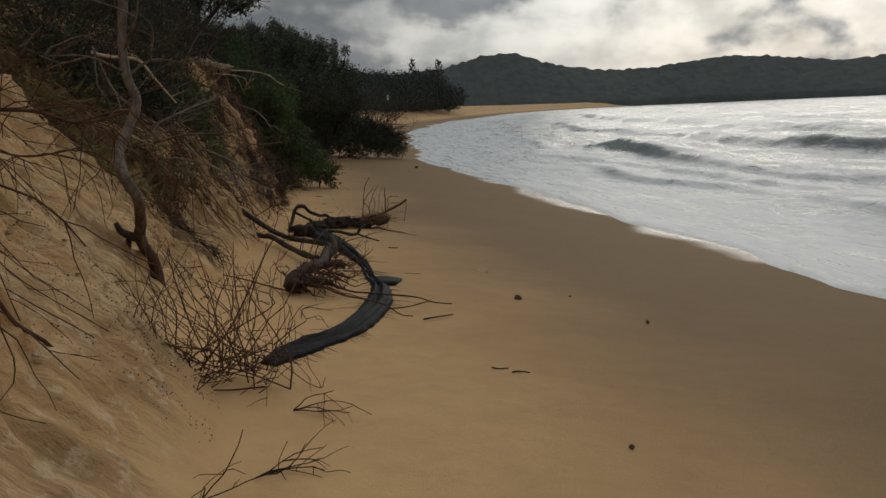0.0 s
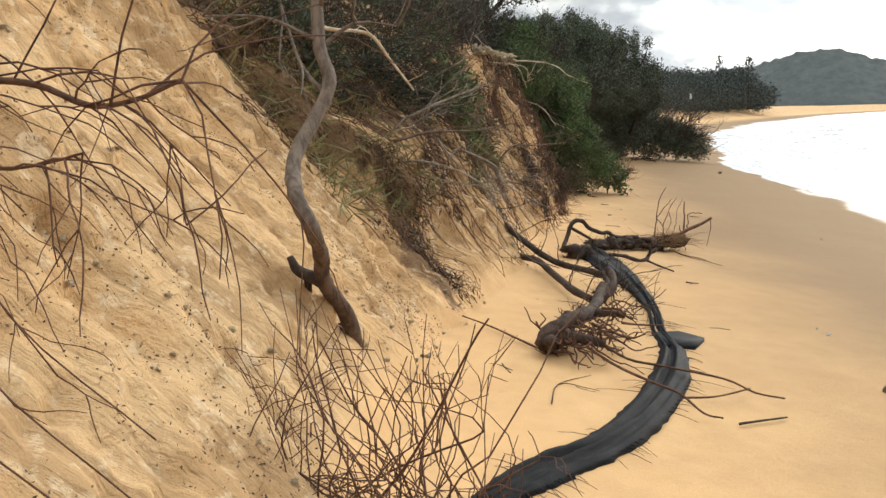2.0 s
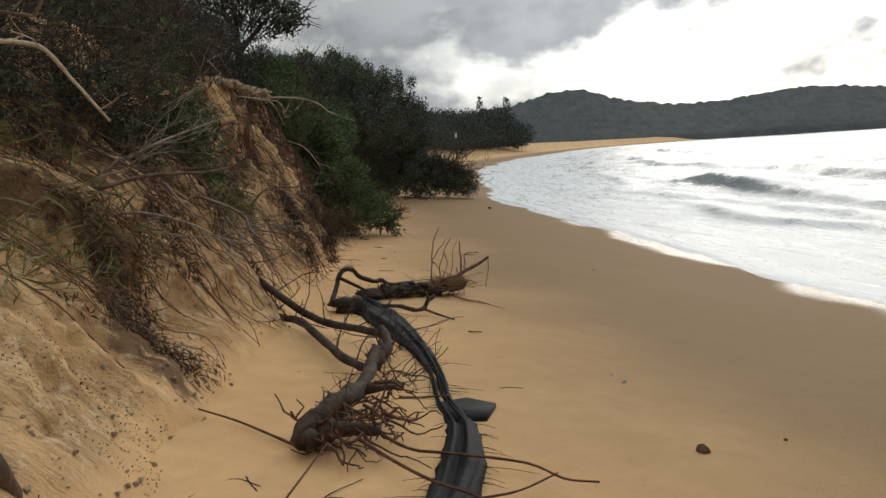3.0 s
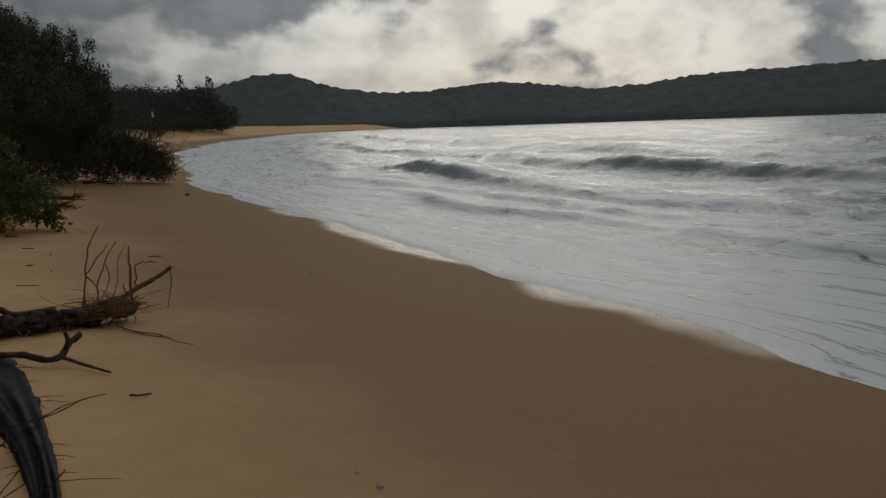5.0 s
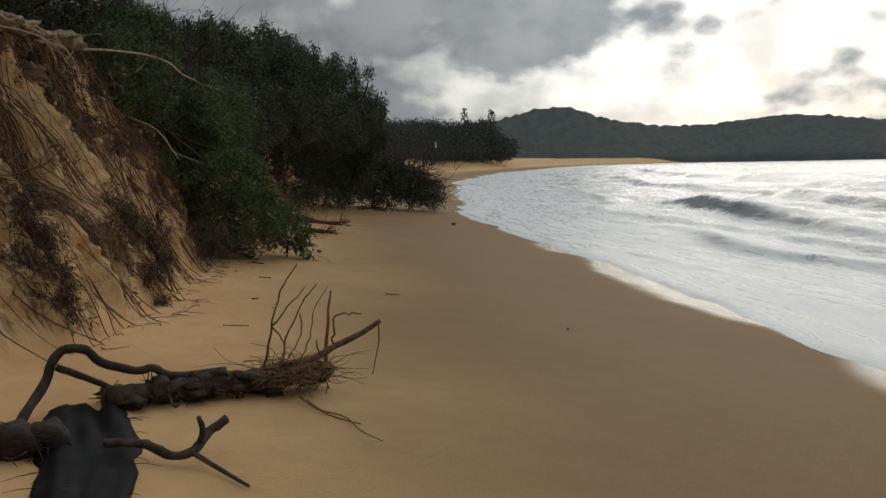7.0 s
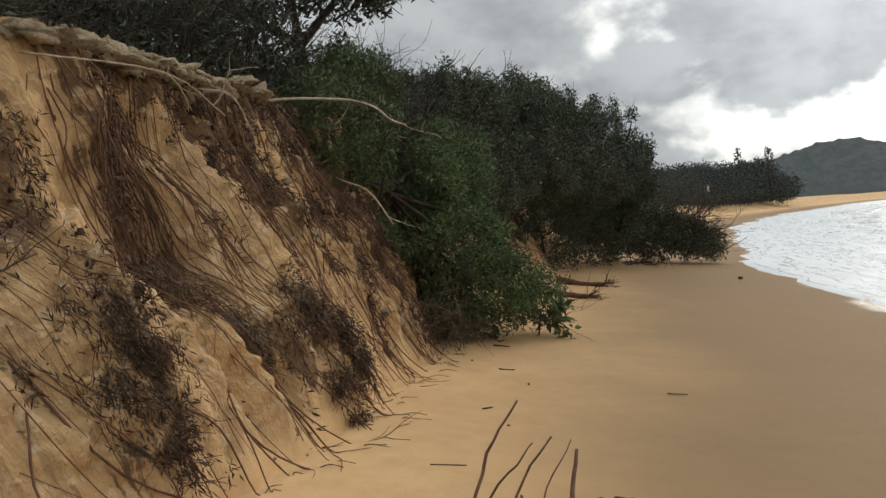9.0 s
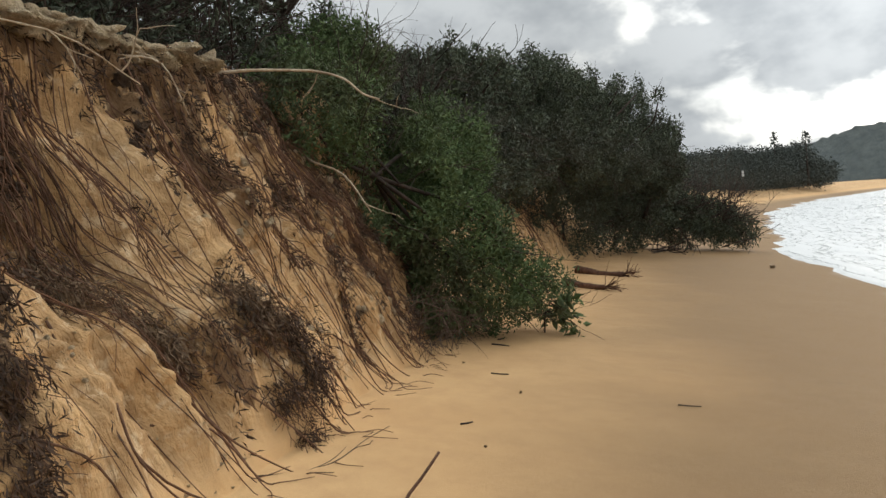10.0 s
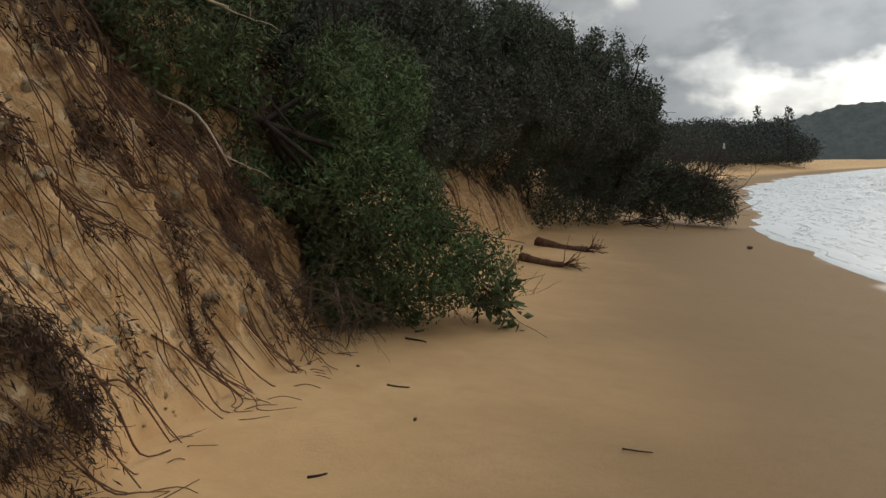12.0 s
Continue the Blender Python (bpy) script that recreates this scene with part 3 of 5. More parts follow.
def in_lumps(r, lumps, count):
    """Random places in a set of ellipsoids (centre, radii), thick towards their skin, gathered in sprigs."""
    vol = np.array([np.prod(s) for _, s in lumps])
    pick = r.choice(len(lumps), count, p=vol ** 0.7 / (vol ** 0.7).sum())
    c = np.array([lumps[i][0] for i in pick])
    s = np.array([lumps[i][1] for i in pick])
    d = r.normal(size=(count, 3))
    d /= np.linalg.norm(d, axis=1)[:, None]
    return c + d * s * (r.uniform(0.25, 1.0, count) ** 0.45)[:, None]


def sprigs(r, centres, each, radius, tall=1.0):
    return (centres[:, None, :] + r.normal(size=(len(centres), each, 3)) * radius * np.array((1 / tall, 1 / tall, tall))).reshape(-1, 3)


def tree(name, base, lumps, leaf, bark, label, category, group="", count=900, each=12, size=0.11, width=0.42, trunk=0.07, seed=1, twigs=40, foliage="crown", up=0.3):
    """A tree or shrub: trunk, limbs to each lump of its crown, and leaves in sprigs with gaps between."""
    ob = thing(name, base, label, category, group)
    s = Shape(seed)
    base = np.array(base, float)
    mid = np.mean([c for c, _ in lumps], 0)
    fork = base + (mid - base) * 0.45 + s.r.normal(size=3) * 0.08
    s.limb([base - (0, 0, 0.12), base + (fork - base) * 0.5 + s.r.normal(size=3) * 0.06, fork], trunk, trunk * 0.7, 7)
    part("trunk", s, bark, ob)
    for i, (c, rad) in enumerate(lumps):
        s = Shape(seed + 100 + 7 * i)
        s.limb([fork, (fork + np.array(c)) / 2 + s.r.normal(size=3) * 0.12, c], trunk * 0.6, trunk * 0.25, 5)
        part("branch", s, bark, ob)
    s = Shape(seed + 100)
    cen = in_lumps(s.r, lumps, twigs)
    for c in cen:
        d = c - fork
        s.spray(c - d * 0.25, d + s.r.normal(size=3) * 0.3 + (0, 0, 0.2), 0.35 + 0.18 * np.linalg.norm(d), trunk * 0.16, 1, 0.5, kids=3)
    part("twigs", s, bark, ob)
    s = Shape(seed + 200)
    cen = in_lumps(s.r, lumps, count)
    # leave holes: drop whole neighbourhoods of sprigs
    hole = fbm(cen[:, 0] * 1.5 + seed, cen[:, 1] * 1.5, cen[:, 2] * 1.8, 2) > -0.28
    cen = cen[hole]
    s.leaves(sprigs(s.r, cen, each, size * 0.75, 1.0 + 0.2 * up), size, width, up)
    part(foliage, s, leaf, ob, smooth=False)
    return ob


# ---- driftwood and litter on the beach ----
def snag_look(n):
    """Dark damp bark at the foot, bleached grey above where the bark has gone."""
    z = n.add("ShaderNodeSeparateXYZ", {0: n.add("ShaderNodeTexCoord").outputs["Object"]}).outputs[2]
    p = n.add("ShaderNodeTexCoord").outputs["Object"]
    k = n.noise(22.0, n.scaled(p, (1.0, 1.0, 0.4)), 6.0, 0.65, 0.5)
    old = n.mix(n.ramp(k, 0.32, 0.68), (0.075, 0.053, 0.039), (0.18, 0.138, 0.105))
    bark = n.mix(n.ramp(k, 0.32, 0.68), (0.045, 0.028, 0.020), (0.13, 0.085, 0.060))
    edge = n.ramp(n.math("ADD", z, n.math("MULTIPLY", n.noise(6.0, p, 3.0), 0.5)), 0.75, 1.05)
    return principled(n, n.mix(edge, bark, old), 0.8, k, 0.8, 0.012)


BARK_SNAG = material("half_bleached_bark", snag_look)


def snag_tree():
    base = (-1.9, 5.97, 0.42)
    ob = thing("dead_tree", base, "curved grey dead tree trunk rooted in the sand slope", "dead tree")
    s = Shape(11)
    s.limb([(-1.97, 5.98, 0.36), (-1.93, 5.88, 0.50), (-1.90, 5.74, 0.68), (-1.9, 5.55, 0.86), (-1.84, 5.43, 1.02), (-1.76, 5.22, 1.17), (-1.83, 5.23, 1.31), (-1.92, 5.38, 1.46), (-1.90, 5.55, 1.64), (-1.87, 5.65, 1.80), (-1.94, 5.7, 1.97), (-1.97, 5.75, 2.2), (-1.95, 5.8, 2.5), (-1.98, 5.85, 2.8)], np.interp(np.linspace(0, 1, 66), [0, 0.3, 1], [0.046, 0.037, 0.029]), None, 10, bumps=0.07, steps_each=5)
    part("trunk", s, BARK_SNAG, ob)
    s = Shape(12)
    s.limb([(-1.90, 5.52, 0.88), (-1.99, 5.47, 0.93), (-2.02, 5.45, 1.0)], 0.036, 0.016, 7)
    part("knot", s, BARK_DARK, ob, "broken dark branch stub")
    s = Shape(13)
    s.limb([(-1.97, 5.52, 0.88), (-2.03, 5.64, 0.72), (-2.02, 5.80, 0.60), (-1.95, 5.90, 0.47)], 0.02, 0.014, 6)
    for k in range(9):
        a = s.r.uniform(-0.5, 2.4)
        e = np.array(fp(5.92 + 0.10 * np.sin(a), 0.10 + 0.03 * np.cos(a))) - (0.01, 0, 0.02)
        s.limb([(-1.92, 5.85, 0.54), (np.array((-1.92, 5.85, 0.54)) + e) / 2 + s.r.normal(size=3) * 0.02, e], 0.022, 0.006, 5)
    part("roots", s, BARK_DARK, ob)
    for k, (pts, r) in enumerate([([(-1.94, 5.7, 1.97), (-1.80, 5.8, 2.08), (-1.6, 5.85, 2.06)], 0.016), ([(-1.88, 5.62, 1.75), (-2.05, 5.7, 1.9), (-2.2, 5.8, 2.2)], 0.018), ([(-1.96, 5.75, 2.15), (-1.8, 5.6, 2.35), (-1.7, 5.5, 2.6)], 0.016), ([(-1.95, 5.7, 2.0), (-2.1, 5.5, 2.1), (-2.3, 5.3, 2.1)], 0.014)]):
        s = Shape(20 + k)
        c = s.limb(pts, r * 0.75, r * 0.25, 6)
        for i in (4, 8):
            s.spray(c[min(i, len(c) - 1)], s.r.normal(size=3) + (0.3, -0.2, 0.2), 0.35, 0.007, 1, kids=2)
        part("branch", s, BARK_SNAG, ob)


def leaning_stems():
    ob = thing("leaning_sapling", (-1.3, 2.2, 1.0), "bare red-brown sapling stem leaning from the slope", "sapling", "bare saplings")
    s = Shape(31)
    s.limb([(-1.5, 2.05, 1.96), (-1.26, 2.1, 1.84), (-1.18, 2.1, 1.80), (-1.09, 2.1, 1.76), (-1.04, 2.1, 1.69), (-1.0, 2.1, 1.58), (-1.07, 2.1, 1.47), (-1.17, 2.12, 1.35), (-1.25, 2.15, 1.28), (-1.40, 2.22, 1.20), (-1.50, 2.36, 1.15), (-1.58, 2.48, 1.07), (-1.64, 2.56, 1.01), (-1.68, 2.62, 0.95)], np.interp(np.linspace(0, 1, 66), [0, 0.35, 0.7, 0.9, 1], [0.011, 0.0135, 0.018, 0.036, 0.030]), None, 9, bumps=0.06, steps_each=5)
    part("stem", s, BARK_RED, ob)
    s = Shape(32)
    s.limb([(-1.03, 2.1, 1.66), (-1.15, 2.25, 1.52), (-1.35, 2.35, 1.38)], 0.010, 0.005, 5)
    for k in range(14):
        if k:
            s.v, s.f, s.n = [], [], 0
        st = np.array((-1.05, 2.1, 1.6)) + s.r.normal(size=3) * (0.1, 0.08, 0.2)
        s.spray(st, (s.r.normal() * 0.4 - 0.3, s.r.normal() * 0.4 + 0.3, s.r.normal() * 0.8), 0.5, 0.0045, 1, kids=2)
        part("twig", s, BARK_RED, ob)

    ob = thing("leaning_sapling", (-1.36, 3.2, 0.72), "bare red-brown sapling with a long side branch on the slope", "sapling", "bare saplings")
    s = Shape(33)
    s.limb([(-1.95, 2.75, 2.4), (-1.81, 2.8, 2.13), (-1.69, 2.8, 1.95), (-1.60, 2.8, 1.83), (-1.54, 2.8, 1.67), (-1.54, 2.8, 1.50), (-1.55, 2.83, 1.32), (-1.57, 2.95, 1.18), (-1.5, 3.02, 1.04), (-1.47, 3.12, 0.88), (-1.39, 3.22, 0.75), (-1.40, 3.27, 0.58)], 0.011, 0.008, 8)
    part("stem", s, BARK_RED, ob)
    s = Shape(34)
    c = s.limb([(-1.62, 2.8, 1.85), (-1.75, 3.0, 1.74), (-1.66, 3.25, 1.73), (-1.68, 3.5, 1.735), (-1.53, 3.6, 1.72), (-1.37, 3.6, 1.665), (-1.24, 3.6, 1.67), (-1.12, 3.62, 1.71)], 0.013, 0.005, 6)
    part("side_branch", s, BARK_RED, ob)
    s = Shape(35)
    d = s.limb([(-1.72, 3.1, 1.74), (-1.75, 3.35, 1.66), (-1.66, 3.45, 1.57), (-1.55, 3.5, 1.53), (-1.41, 3.5, 1.54), (-1.3, 3.5, 1.56)], 0.007, 0.003, 5)
    part("side_branch", s, BARK_RED, ob)
    for k in range(30):
        s.v, s.f, s.n = [], [], 0
        i = s.r.integers(8, len(c))
        s.spray(c[i], (0.5 + s.r.normal() * 0.5, 0.1 + s.r.normal() * 0.4, s.r.normal() * 0.6 + 0.25), s.r.uniform(0.2, 0.5), 0.0032, 1, 0.5, droop=0.5, kids=2)
        part("twig", s, BARK_RED, ob)
    for k in range(14):
        s.v, s.f, s.n = [], [], 0
        i = s.r.integers(4, len(d))
        s.spray(d[i], (0.4 + s.r.normal() * 0.5, s.r.normal() * 0.4, s.r.normal() * 0.4), s.r.uniform(0.15, 0.35), 0.0028, 1, 0.5, droop=0.8, kids=2)
        part("twig", s, BARK_RED, ob)

    # long thin stems that lie down the slope
    for k in range(15):
        s = Shape(300 + k)
        y0 = s.r.uniform(1.2, 4.4)
        w0, w1 = s.r.uniform(0.45, 0.85), s.r.uniform(0.04, 0.35)
        dy = s.r.uniform(0.1, 0.6)
        pts = [fp(y0 + dy * t, w0 + (w1 - w0) * t) + np.array((0.04, 0, 0.05)) * (1 + 0.5 * np.sin(np.pi * t)) + s.r.normal(size=3) * 0.018 for t in np.linspace(0, 1, 6)]
        c = s.limb(pts, s.r.uniform(0.003, 0.0065), 0.0025, 5)
        for i in s.r.integers(3, len(c), 2):
            s.spray(c[i], c[-1] - c[0] + s.r.normal(size=3) * 0.6, 0.22, 0.0022, 1, kids=1)
        single("fallen_sapling", s, BARK_RED, "long thin bare sapling lying down the sand slope", "sapling", "saplings on the slope")


def brush_heap():
    ob = thing("dead_brush", (-1.05, 4.55, 0.13), "heap of springy bare red-brown twigs on the sand", "dead bush")
    mains = [[(-0.70, 4.47, 0.12), (-1.01, 4.6, 0.20), (-1.2, 4.55, 0.26), (-1.54, 4.5, 0.40), (-1.72, 4.5, 0.52), (-1.8, 4.5, 0.64)],
             [(-0.70, 4.47, 0.12), (-0.70, 4.5, 0.30), (-0.88, 4.55, 0.60), (-1.0, 4.6, 0.78)],
             [(-1.22, 4.5, 0.24), (-1.0, 4.5, 0.52), (-0.79, 4.5, 0.90), (-0.72, 4.48, 1.0)],
             [(-1.0, 4.58, 0.2), (-1.07, 4.5, 0.5), (-1.2, 4.5, 0.65), (-1.3, 4.45, 0.9)],
             [(-0.85, 4.5, 0.13), (-1.1, 4.35, 0.17), (-1.4, 4.3, 0.26)]]
    for k, m in enumerate(mains):
        s = Shape(40 + k)
        s.limb(m, 0.0055, 0.0028, 6)
        part("branch", s, BARK_RED, ob)
    s = Shape(50)
    for k in range(105):
        s.v, s.f, s.n = [], [], 0
        b = np.array((s.r.uniform(-1.5, -0.8), s.r.uniform(4.25, 4.75), s.r.uniform(0.14, 0.34)))
        tip = np.array((b[0] + s.r.normal() * 0.28 - 0.08, s.r.uniform(4.1, 4.95), s.r.uniform(0.40, 1.02)))
        if s.r.random() < 0.25:
            tip[2] = s.r.uniform(0.12, 0.3)
        bow = (b + tip) / 2 + s.r.normal(size=3) * (0.13, 0.11, 0.07)
        c = s.limb([b, bow, tip], s.r.uniform(0.0028, 0.005), 0.0018, 4, wob=0.008)
        if s.r.random() < 0.7:
            s.spray(c[5], tip - b + s.r.normal(size=3) * 0.25, 0.22, 0.002, 1, kids=2)
        part("twig", s, BARK_RED, ob)


def cloth_look(n):
    p = n.add("ShaderNodeTexCoord").outputs["Object"]
    weave = n.noise(90.0, p, 2.0, 0.6)
    k = n.mix(n.ramp(n.noise(5.0, p, 5.0, 0.6), 0.4, 0.7), (0.004, 0.004, 0.005), (0.012, 0.012, 0.0135))
    k = n.mix(n.ramp(n.noise(14.0, p, 4.0, 0.65), 0.64, 0.74, 0.0, 0.3), k, (0.20, 0.14, 0.08))
    return principled(n, k, 0.72, weave, 0.6, 0.006, Specular_IOR_Level=0.15)


CLOTH = material("black_ground_cloth", cloth_look)


def ground_cloth():
    """A long strip of black weed cloth, half buried, snaking along the sand."""
    line = [(-0.95, 4.98), (-0.88, 5.25), (-0.78, 5.55), (-0.64, 5.9), (-0.53, 6.45), (-0.48, 7.2), (-0.53, 7.9), (-0.69, 8.44), (-0.83, 9.2), (-1.07, 10.0), (-1.38, 10.79), (-1.75, 11.6), (-2.05, 12.15)]
    wide = [0.10, 0.20, 0.22, 0.21, 0.22, 0.24, 0.18, 0.11, 0.11, 0.17, 0.34, 0.46, 0.40]
    s = Shape(60)
    c = s.curve([(x, y, 0) for x, y in line], 10)
    w = np.interp(np.linspace(0, 12, len(c)), range(13), wide)
    t = np.gradient(c, axis=0)
    t /= np.linalg.norm(t, axis=1)[:, None]
    nrm = np.stack([t[:, 1], -t[:, 0], 0 * t[:, 0]], 1)
    cols = 21
    rows = []
    for j in range(cols):
        a = j / (cols - 1) * 2 - 1
        frayed = 1 + (0.10 * fbm(np.arange(len(c)) * 0.9, j * 0.0 + a * 5, 3.0, 2) if abs(a) == 1 else 0)
        q = c + nrm * (a * w / 2 * frayed)[:, None]
        hump = 0.028 * (1 - a ** 4) * np.clip(w / 0.25, 0.4, 1.2)
        fold = 0.03 * fbm(np.arange(len(c)) * 0.07, a * 3.5, 1.0, 3) + 0.012 * np.sin(a * 9 + 2.5 * fbm(np.arange(len(c)) * 0.05, 0.0, 7.7, 2)) + 0.010 * fbm(np.arange(len(c)) * 0.3, a * 6.0, 2.0, 2)
        q[:, 2] = beach_z(q[:, 0], q[:, 1]) + 0.012 + hump + fold * (1 - a * a)
        rows.append(q)
    v = np.stack(rows, 1).reshape(-1, 3)
    under = v.copy()
    under[:, 2] = np.minimum(under[:, 2] - 0.012, beach_z(v[:, 0], v[:, 1]) - 0.02)
    m, nn = len(c), len(v)
    f = [(i * cols + j, i * cols + j + 1, (i + 1) * cols + j + 1, (i + 1) * cols + j) for i in range(m - 1) for j in range(cols - 1)]
    f += [(i * cols, (i + 1) * cols, nn + (i + 1) * cols, nn + i * cols) for i in range(m - 1)]
    f += [((i + 1) * cols - 1, nn + (i + 1) * cols - 1, nn + (i + 2) * cols - 1, (i + 2) * cols - 1) for i in range(m - 1)]
    s.put(np.concatenate([v, under]), f)
    ob = thing("ground_cloth", (-0.5, 7.2, bz(-0.5, 7.2)), "long torn strip of black ground cloth half buried in sand", "cloth strip")
    part("cloth", s, CLOTH, ob)
    s = Shape(61)
    for k in range(130):
        i = int(s.r.choice([9, 14, 30, 44, 47, 58, 66, 69, 85, 97, 105, 112]) + s.r.normal() * 3) % (m - 4) + 2
        side = 1 if s.r.random() < 0.75 else -1
        a = c[i] + nrm[i] * side * w[i] / 2 * 0.92
        e = a + nrm[i] * side * s.r.uniform(0.02, 0.16) * (2.0 if s.r.random() < 0.06 else 1) + t[i] * s.r.normal() * 0.03
        za, ze = bz(a[0], a[1]) + 0.02, bz(e[0], e[1]) + 0.006
        s.tube([(a[0], a[1], za), ((a[0] + e[0]) / 2, (a[1] + e[1]) / 2, (za + ze) / 2 + 0.006), (e[0], e[1], ze)], 0.0022, 0.001, 3, cap=False)
    part("loose_threads", s, CLOTH, ob, "frayed black threads along the edges")
    s = Shape(62)
    wing = on_sand([(-0.62, 8.0), (-0.40, 8.1), (-0.36, 8.42), (-0.55, 8.5), (-0.70, 8.35)], 0.03)
    s.put(wing + [(x, y, z - 0.05) for x, y, z in wing], [(0, 1, 2, 3, 4), (5, 6, 1, 0), (6, 7, 2, 1), (7, 8, 3, 2), (8, 9, 4, 3)])
    part("torn_flap", s, CLOTH, ob)


BARK_STUMP = material("dark_brown_stump_bark", bark_look((0.028, 0.018, 0.013), (0.088, 0.055, 0.038)))


def root_stump():
    """An uprooted stump with a tangle of roots, and two limbs that come down to it from the slope."""
    ob = thing("uprooted_stump", (-1.15, 7.6, bz(-1.15, 7.6)), "uprooted brown stump with tangled roots on the sand", "stump")
    s = Shape(70)
    s.limb([(-1.30, 7.22, 0.14), (-1.22, 7.30, 0.24), (-1.14, 7.55, 0.27), (-1.10, 7.95, 0.24), (-1.17, 8.6, 0.20), (-1.2, 8.9, 0.22)], [0.035] + [0.055] * 10 + [0.04] * 10, 0.04, 9, bumps=0.2)
    s.limb([(-1.28, 7.24, 0.18), (-1.10, 7.32, 0.19), (-0.92, 7.42, 0.14)], 0.045, 0.03, 8, bumps=0.2)
    s.limb([(-1.12, 7.9, 0.22), (-0.98, 8.1, 0.19), (-0.9, 8.15, 0.16)], 0.04, 0.03, 7, bumps=0.12)
    s.limb([(-1.17, 8.7, 0.16), (-1.12, 8.95, 0.24), (-1.2, 9.15, 0.32)], 0.045, 0.03, 7, bumps=0.12)
    for k in range(10):
        s.blob(np.array((-1.18, 7.34, 0.16)) + s.r.normal(size=3) * (0.06, 0.07, 0.04), s.r.uniform(0.025, 0.06), 0.8)
    part("trunk", s, BARK_STUMP, ob)
    s = Shape(71)
    for k in range(60):
        st = np.array((s.r.uniform(-1.3, -0.9), s.r.uniform(7.15, 8.0), s.r.uniform(0.1, 0.28)))
        way = np.array((0.45 + s.r.normal() * 0.8, s.r.normal() * 0.9 - 0.1, s.r.normal() * 0.35 - 0.05))
        s.spray(st, way, s.r.uniform(0.12, 0.34), s.r.uniform(0.003, 0.013), 1, 0.8, kids=2, sides=5, wig=0.35)
    for pts in ([(-1.0, 7.5, 0.15), (-0.75, 7.31, 0.08), (-0.52, 7.3, 0.05), (-0.16, 7.23, 0.02), (0.02, 7.07, 0.0), (0.18, 7.07, -0.02)], [(-1.0, 7.3, 0.14), (-0.78, 7.1, 0.09), (-0.55, 6.77, 0.12), (-0.37, 6.73, 0.07), (-0.23, 6.61, 0.01), (-0.13, 6.59, 0.0)], [(-0.9, 8.0, 0.14), (-0.8, 8.05, 0.12), (-0.62, 8.15, 0.1)], [(-1.25, 7.25, 0.1), (-1.5, 7.45, 0.12), (-1.75, 7.6, 0.16), (-2.0, 7.7, 0.2)]):
        q = Shape(int(170 + 100 * abs(pts[-1][0])))
        q.limb(pts, 0.010, 0.005, 5)
        part("root", q, BARK_RED, ob)
    s.limb([(-0.36, 6.84, 0.01), (-0.19, 6.94, -0.0), (-0.01, 7.14, 0.0)], 0.007, 0.005, 5)
    part("roots", s, BARK_RED, ob)
    for k, pts in enumerate(([(-3.9, 11.35, 1.25), (-3.57, 11.12, 0.95), (-3.26, 10.95, 0.74), (-2.8, 10.7, 0.70), (-2.49, 10.53, 0.46), (-2.13, 10.33, 0.26), (-1.88, 10.2, 0.17), (-1.51, 10.0, 0.13), (-1.34, 9.85, 0.12), (-1.25, 9.4, 0.11), (-1.2, 9.0, 0.13)], [(-2.75, 10.6, 0.5), (-2.54, 10.5, 0.30), (-2.35, 10.4, 0.2), (-2.1, 10.2, 0.19), (-1.8, 9.7, 0.14), (-1.5, 9.1, 0.14), (-1.28, 8.75, 0.14)])):
        limb = thing("fallen_limb", pts[-1], "dark bare limb reaching from the slope down to the sand", "branch", "fallen limbs")
        s = Shape(75 + k)
        c = s.limb(pts, 0.03, 0.034, 8, bumps=0.09)
        stem = part("limb", s, BARK_DARK, limb)
        s = Shape(77 + k)
        for i in s.r.integers(4, len(c), 12):
            s.spray(c[i], s.r.normal(size=3) + (0.3, -0.2, 0.5), s.r.uniform(0.2, 0.5), 0.006, 1, kids=2)
        part("twigs", s, BARK_DARK, stem)
    for x, y, seed in ((-1.2, 9.6, 1), (-1.05, 8.8, 2)):
        s = Shape(80 + seed)
        z = bz(x, y)
        for k in range(14):
            s.spray((x + s.r.normal() * 0.08, y + s.r.normal() * 0.12, z + 0.03), s.r.normal(size=3) * (0.7, 0.7, 0.2) + (0, 0, 0.4), s.r.uniform(0.15, 0.4), 0.005, 1, kids=2)
        single("twig_cluster", s, BARK_DARK, "loose cluster of dark twigs on the sand", "twigs", "twig clusters")


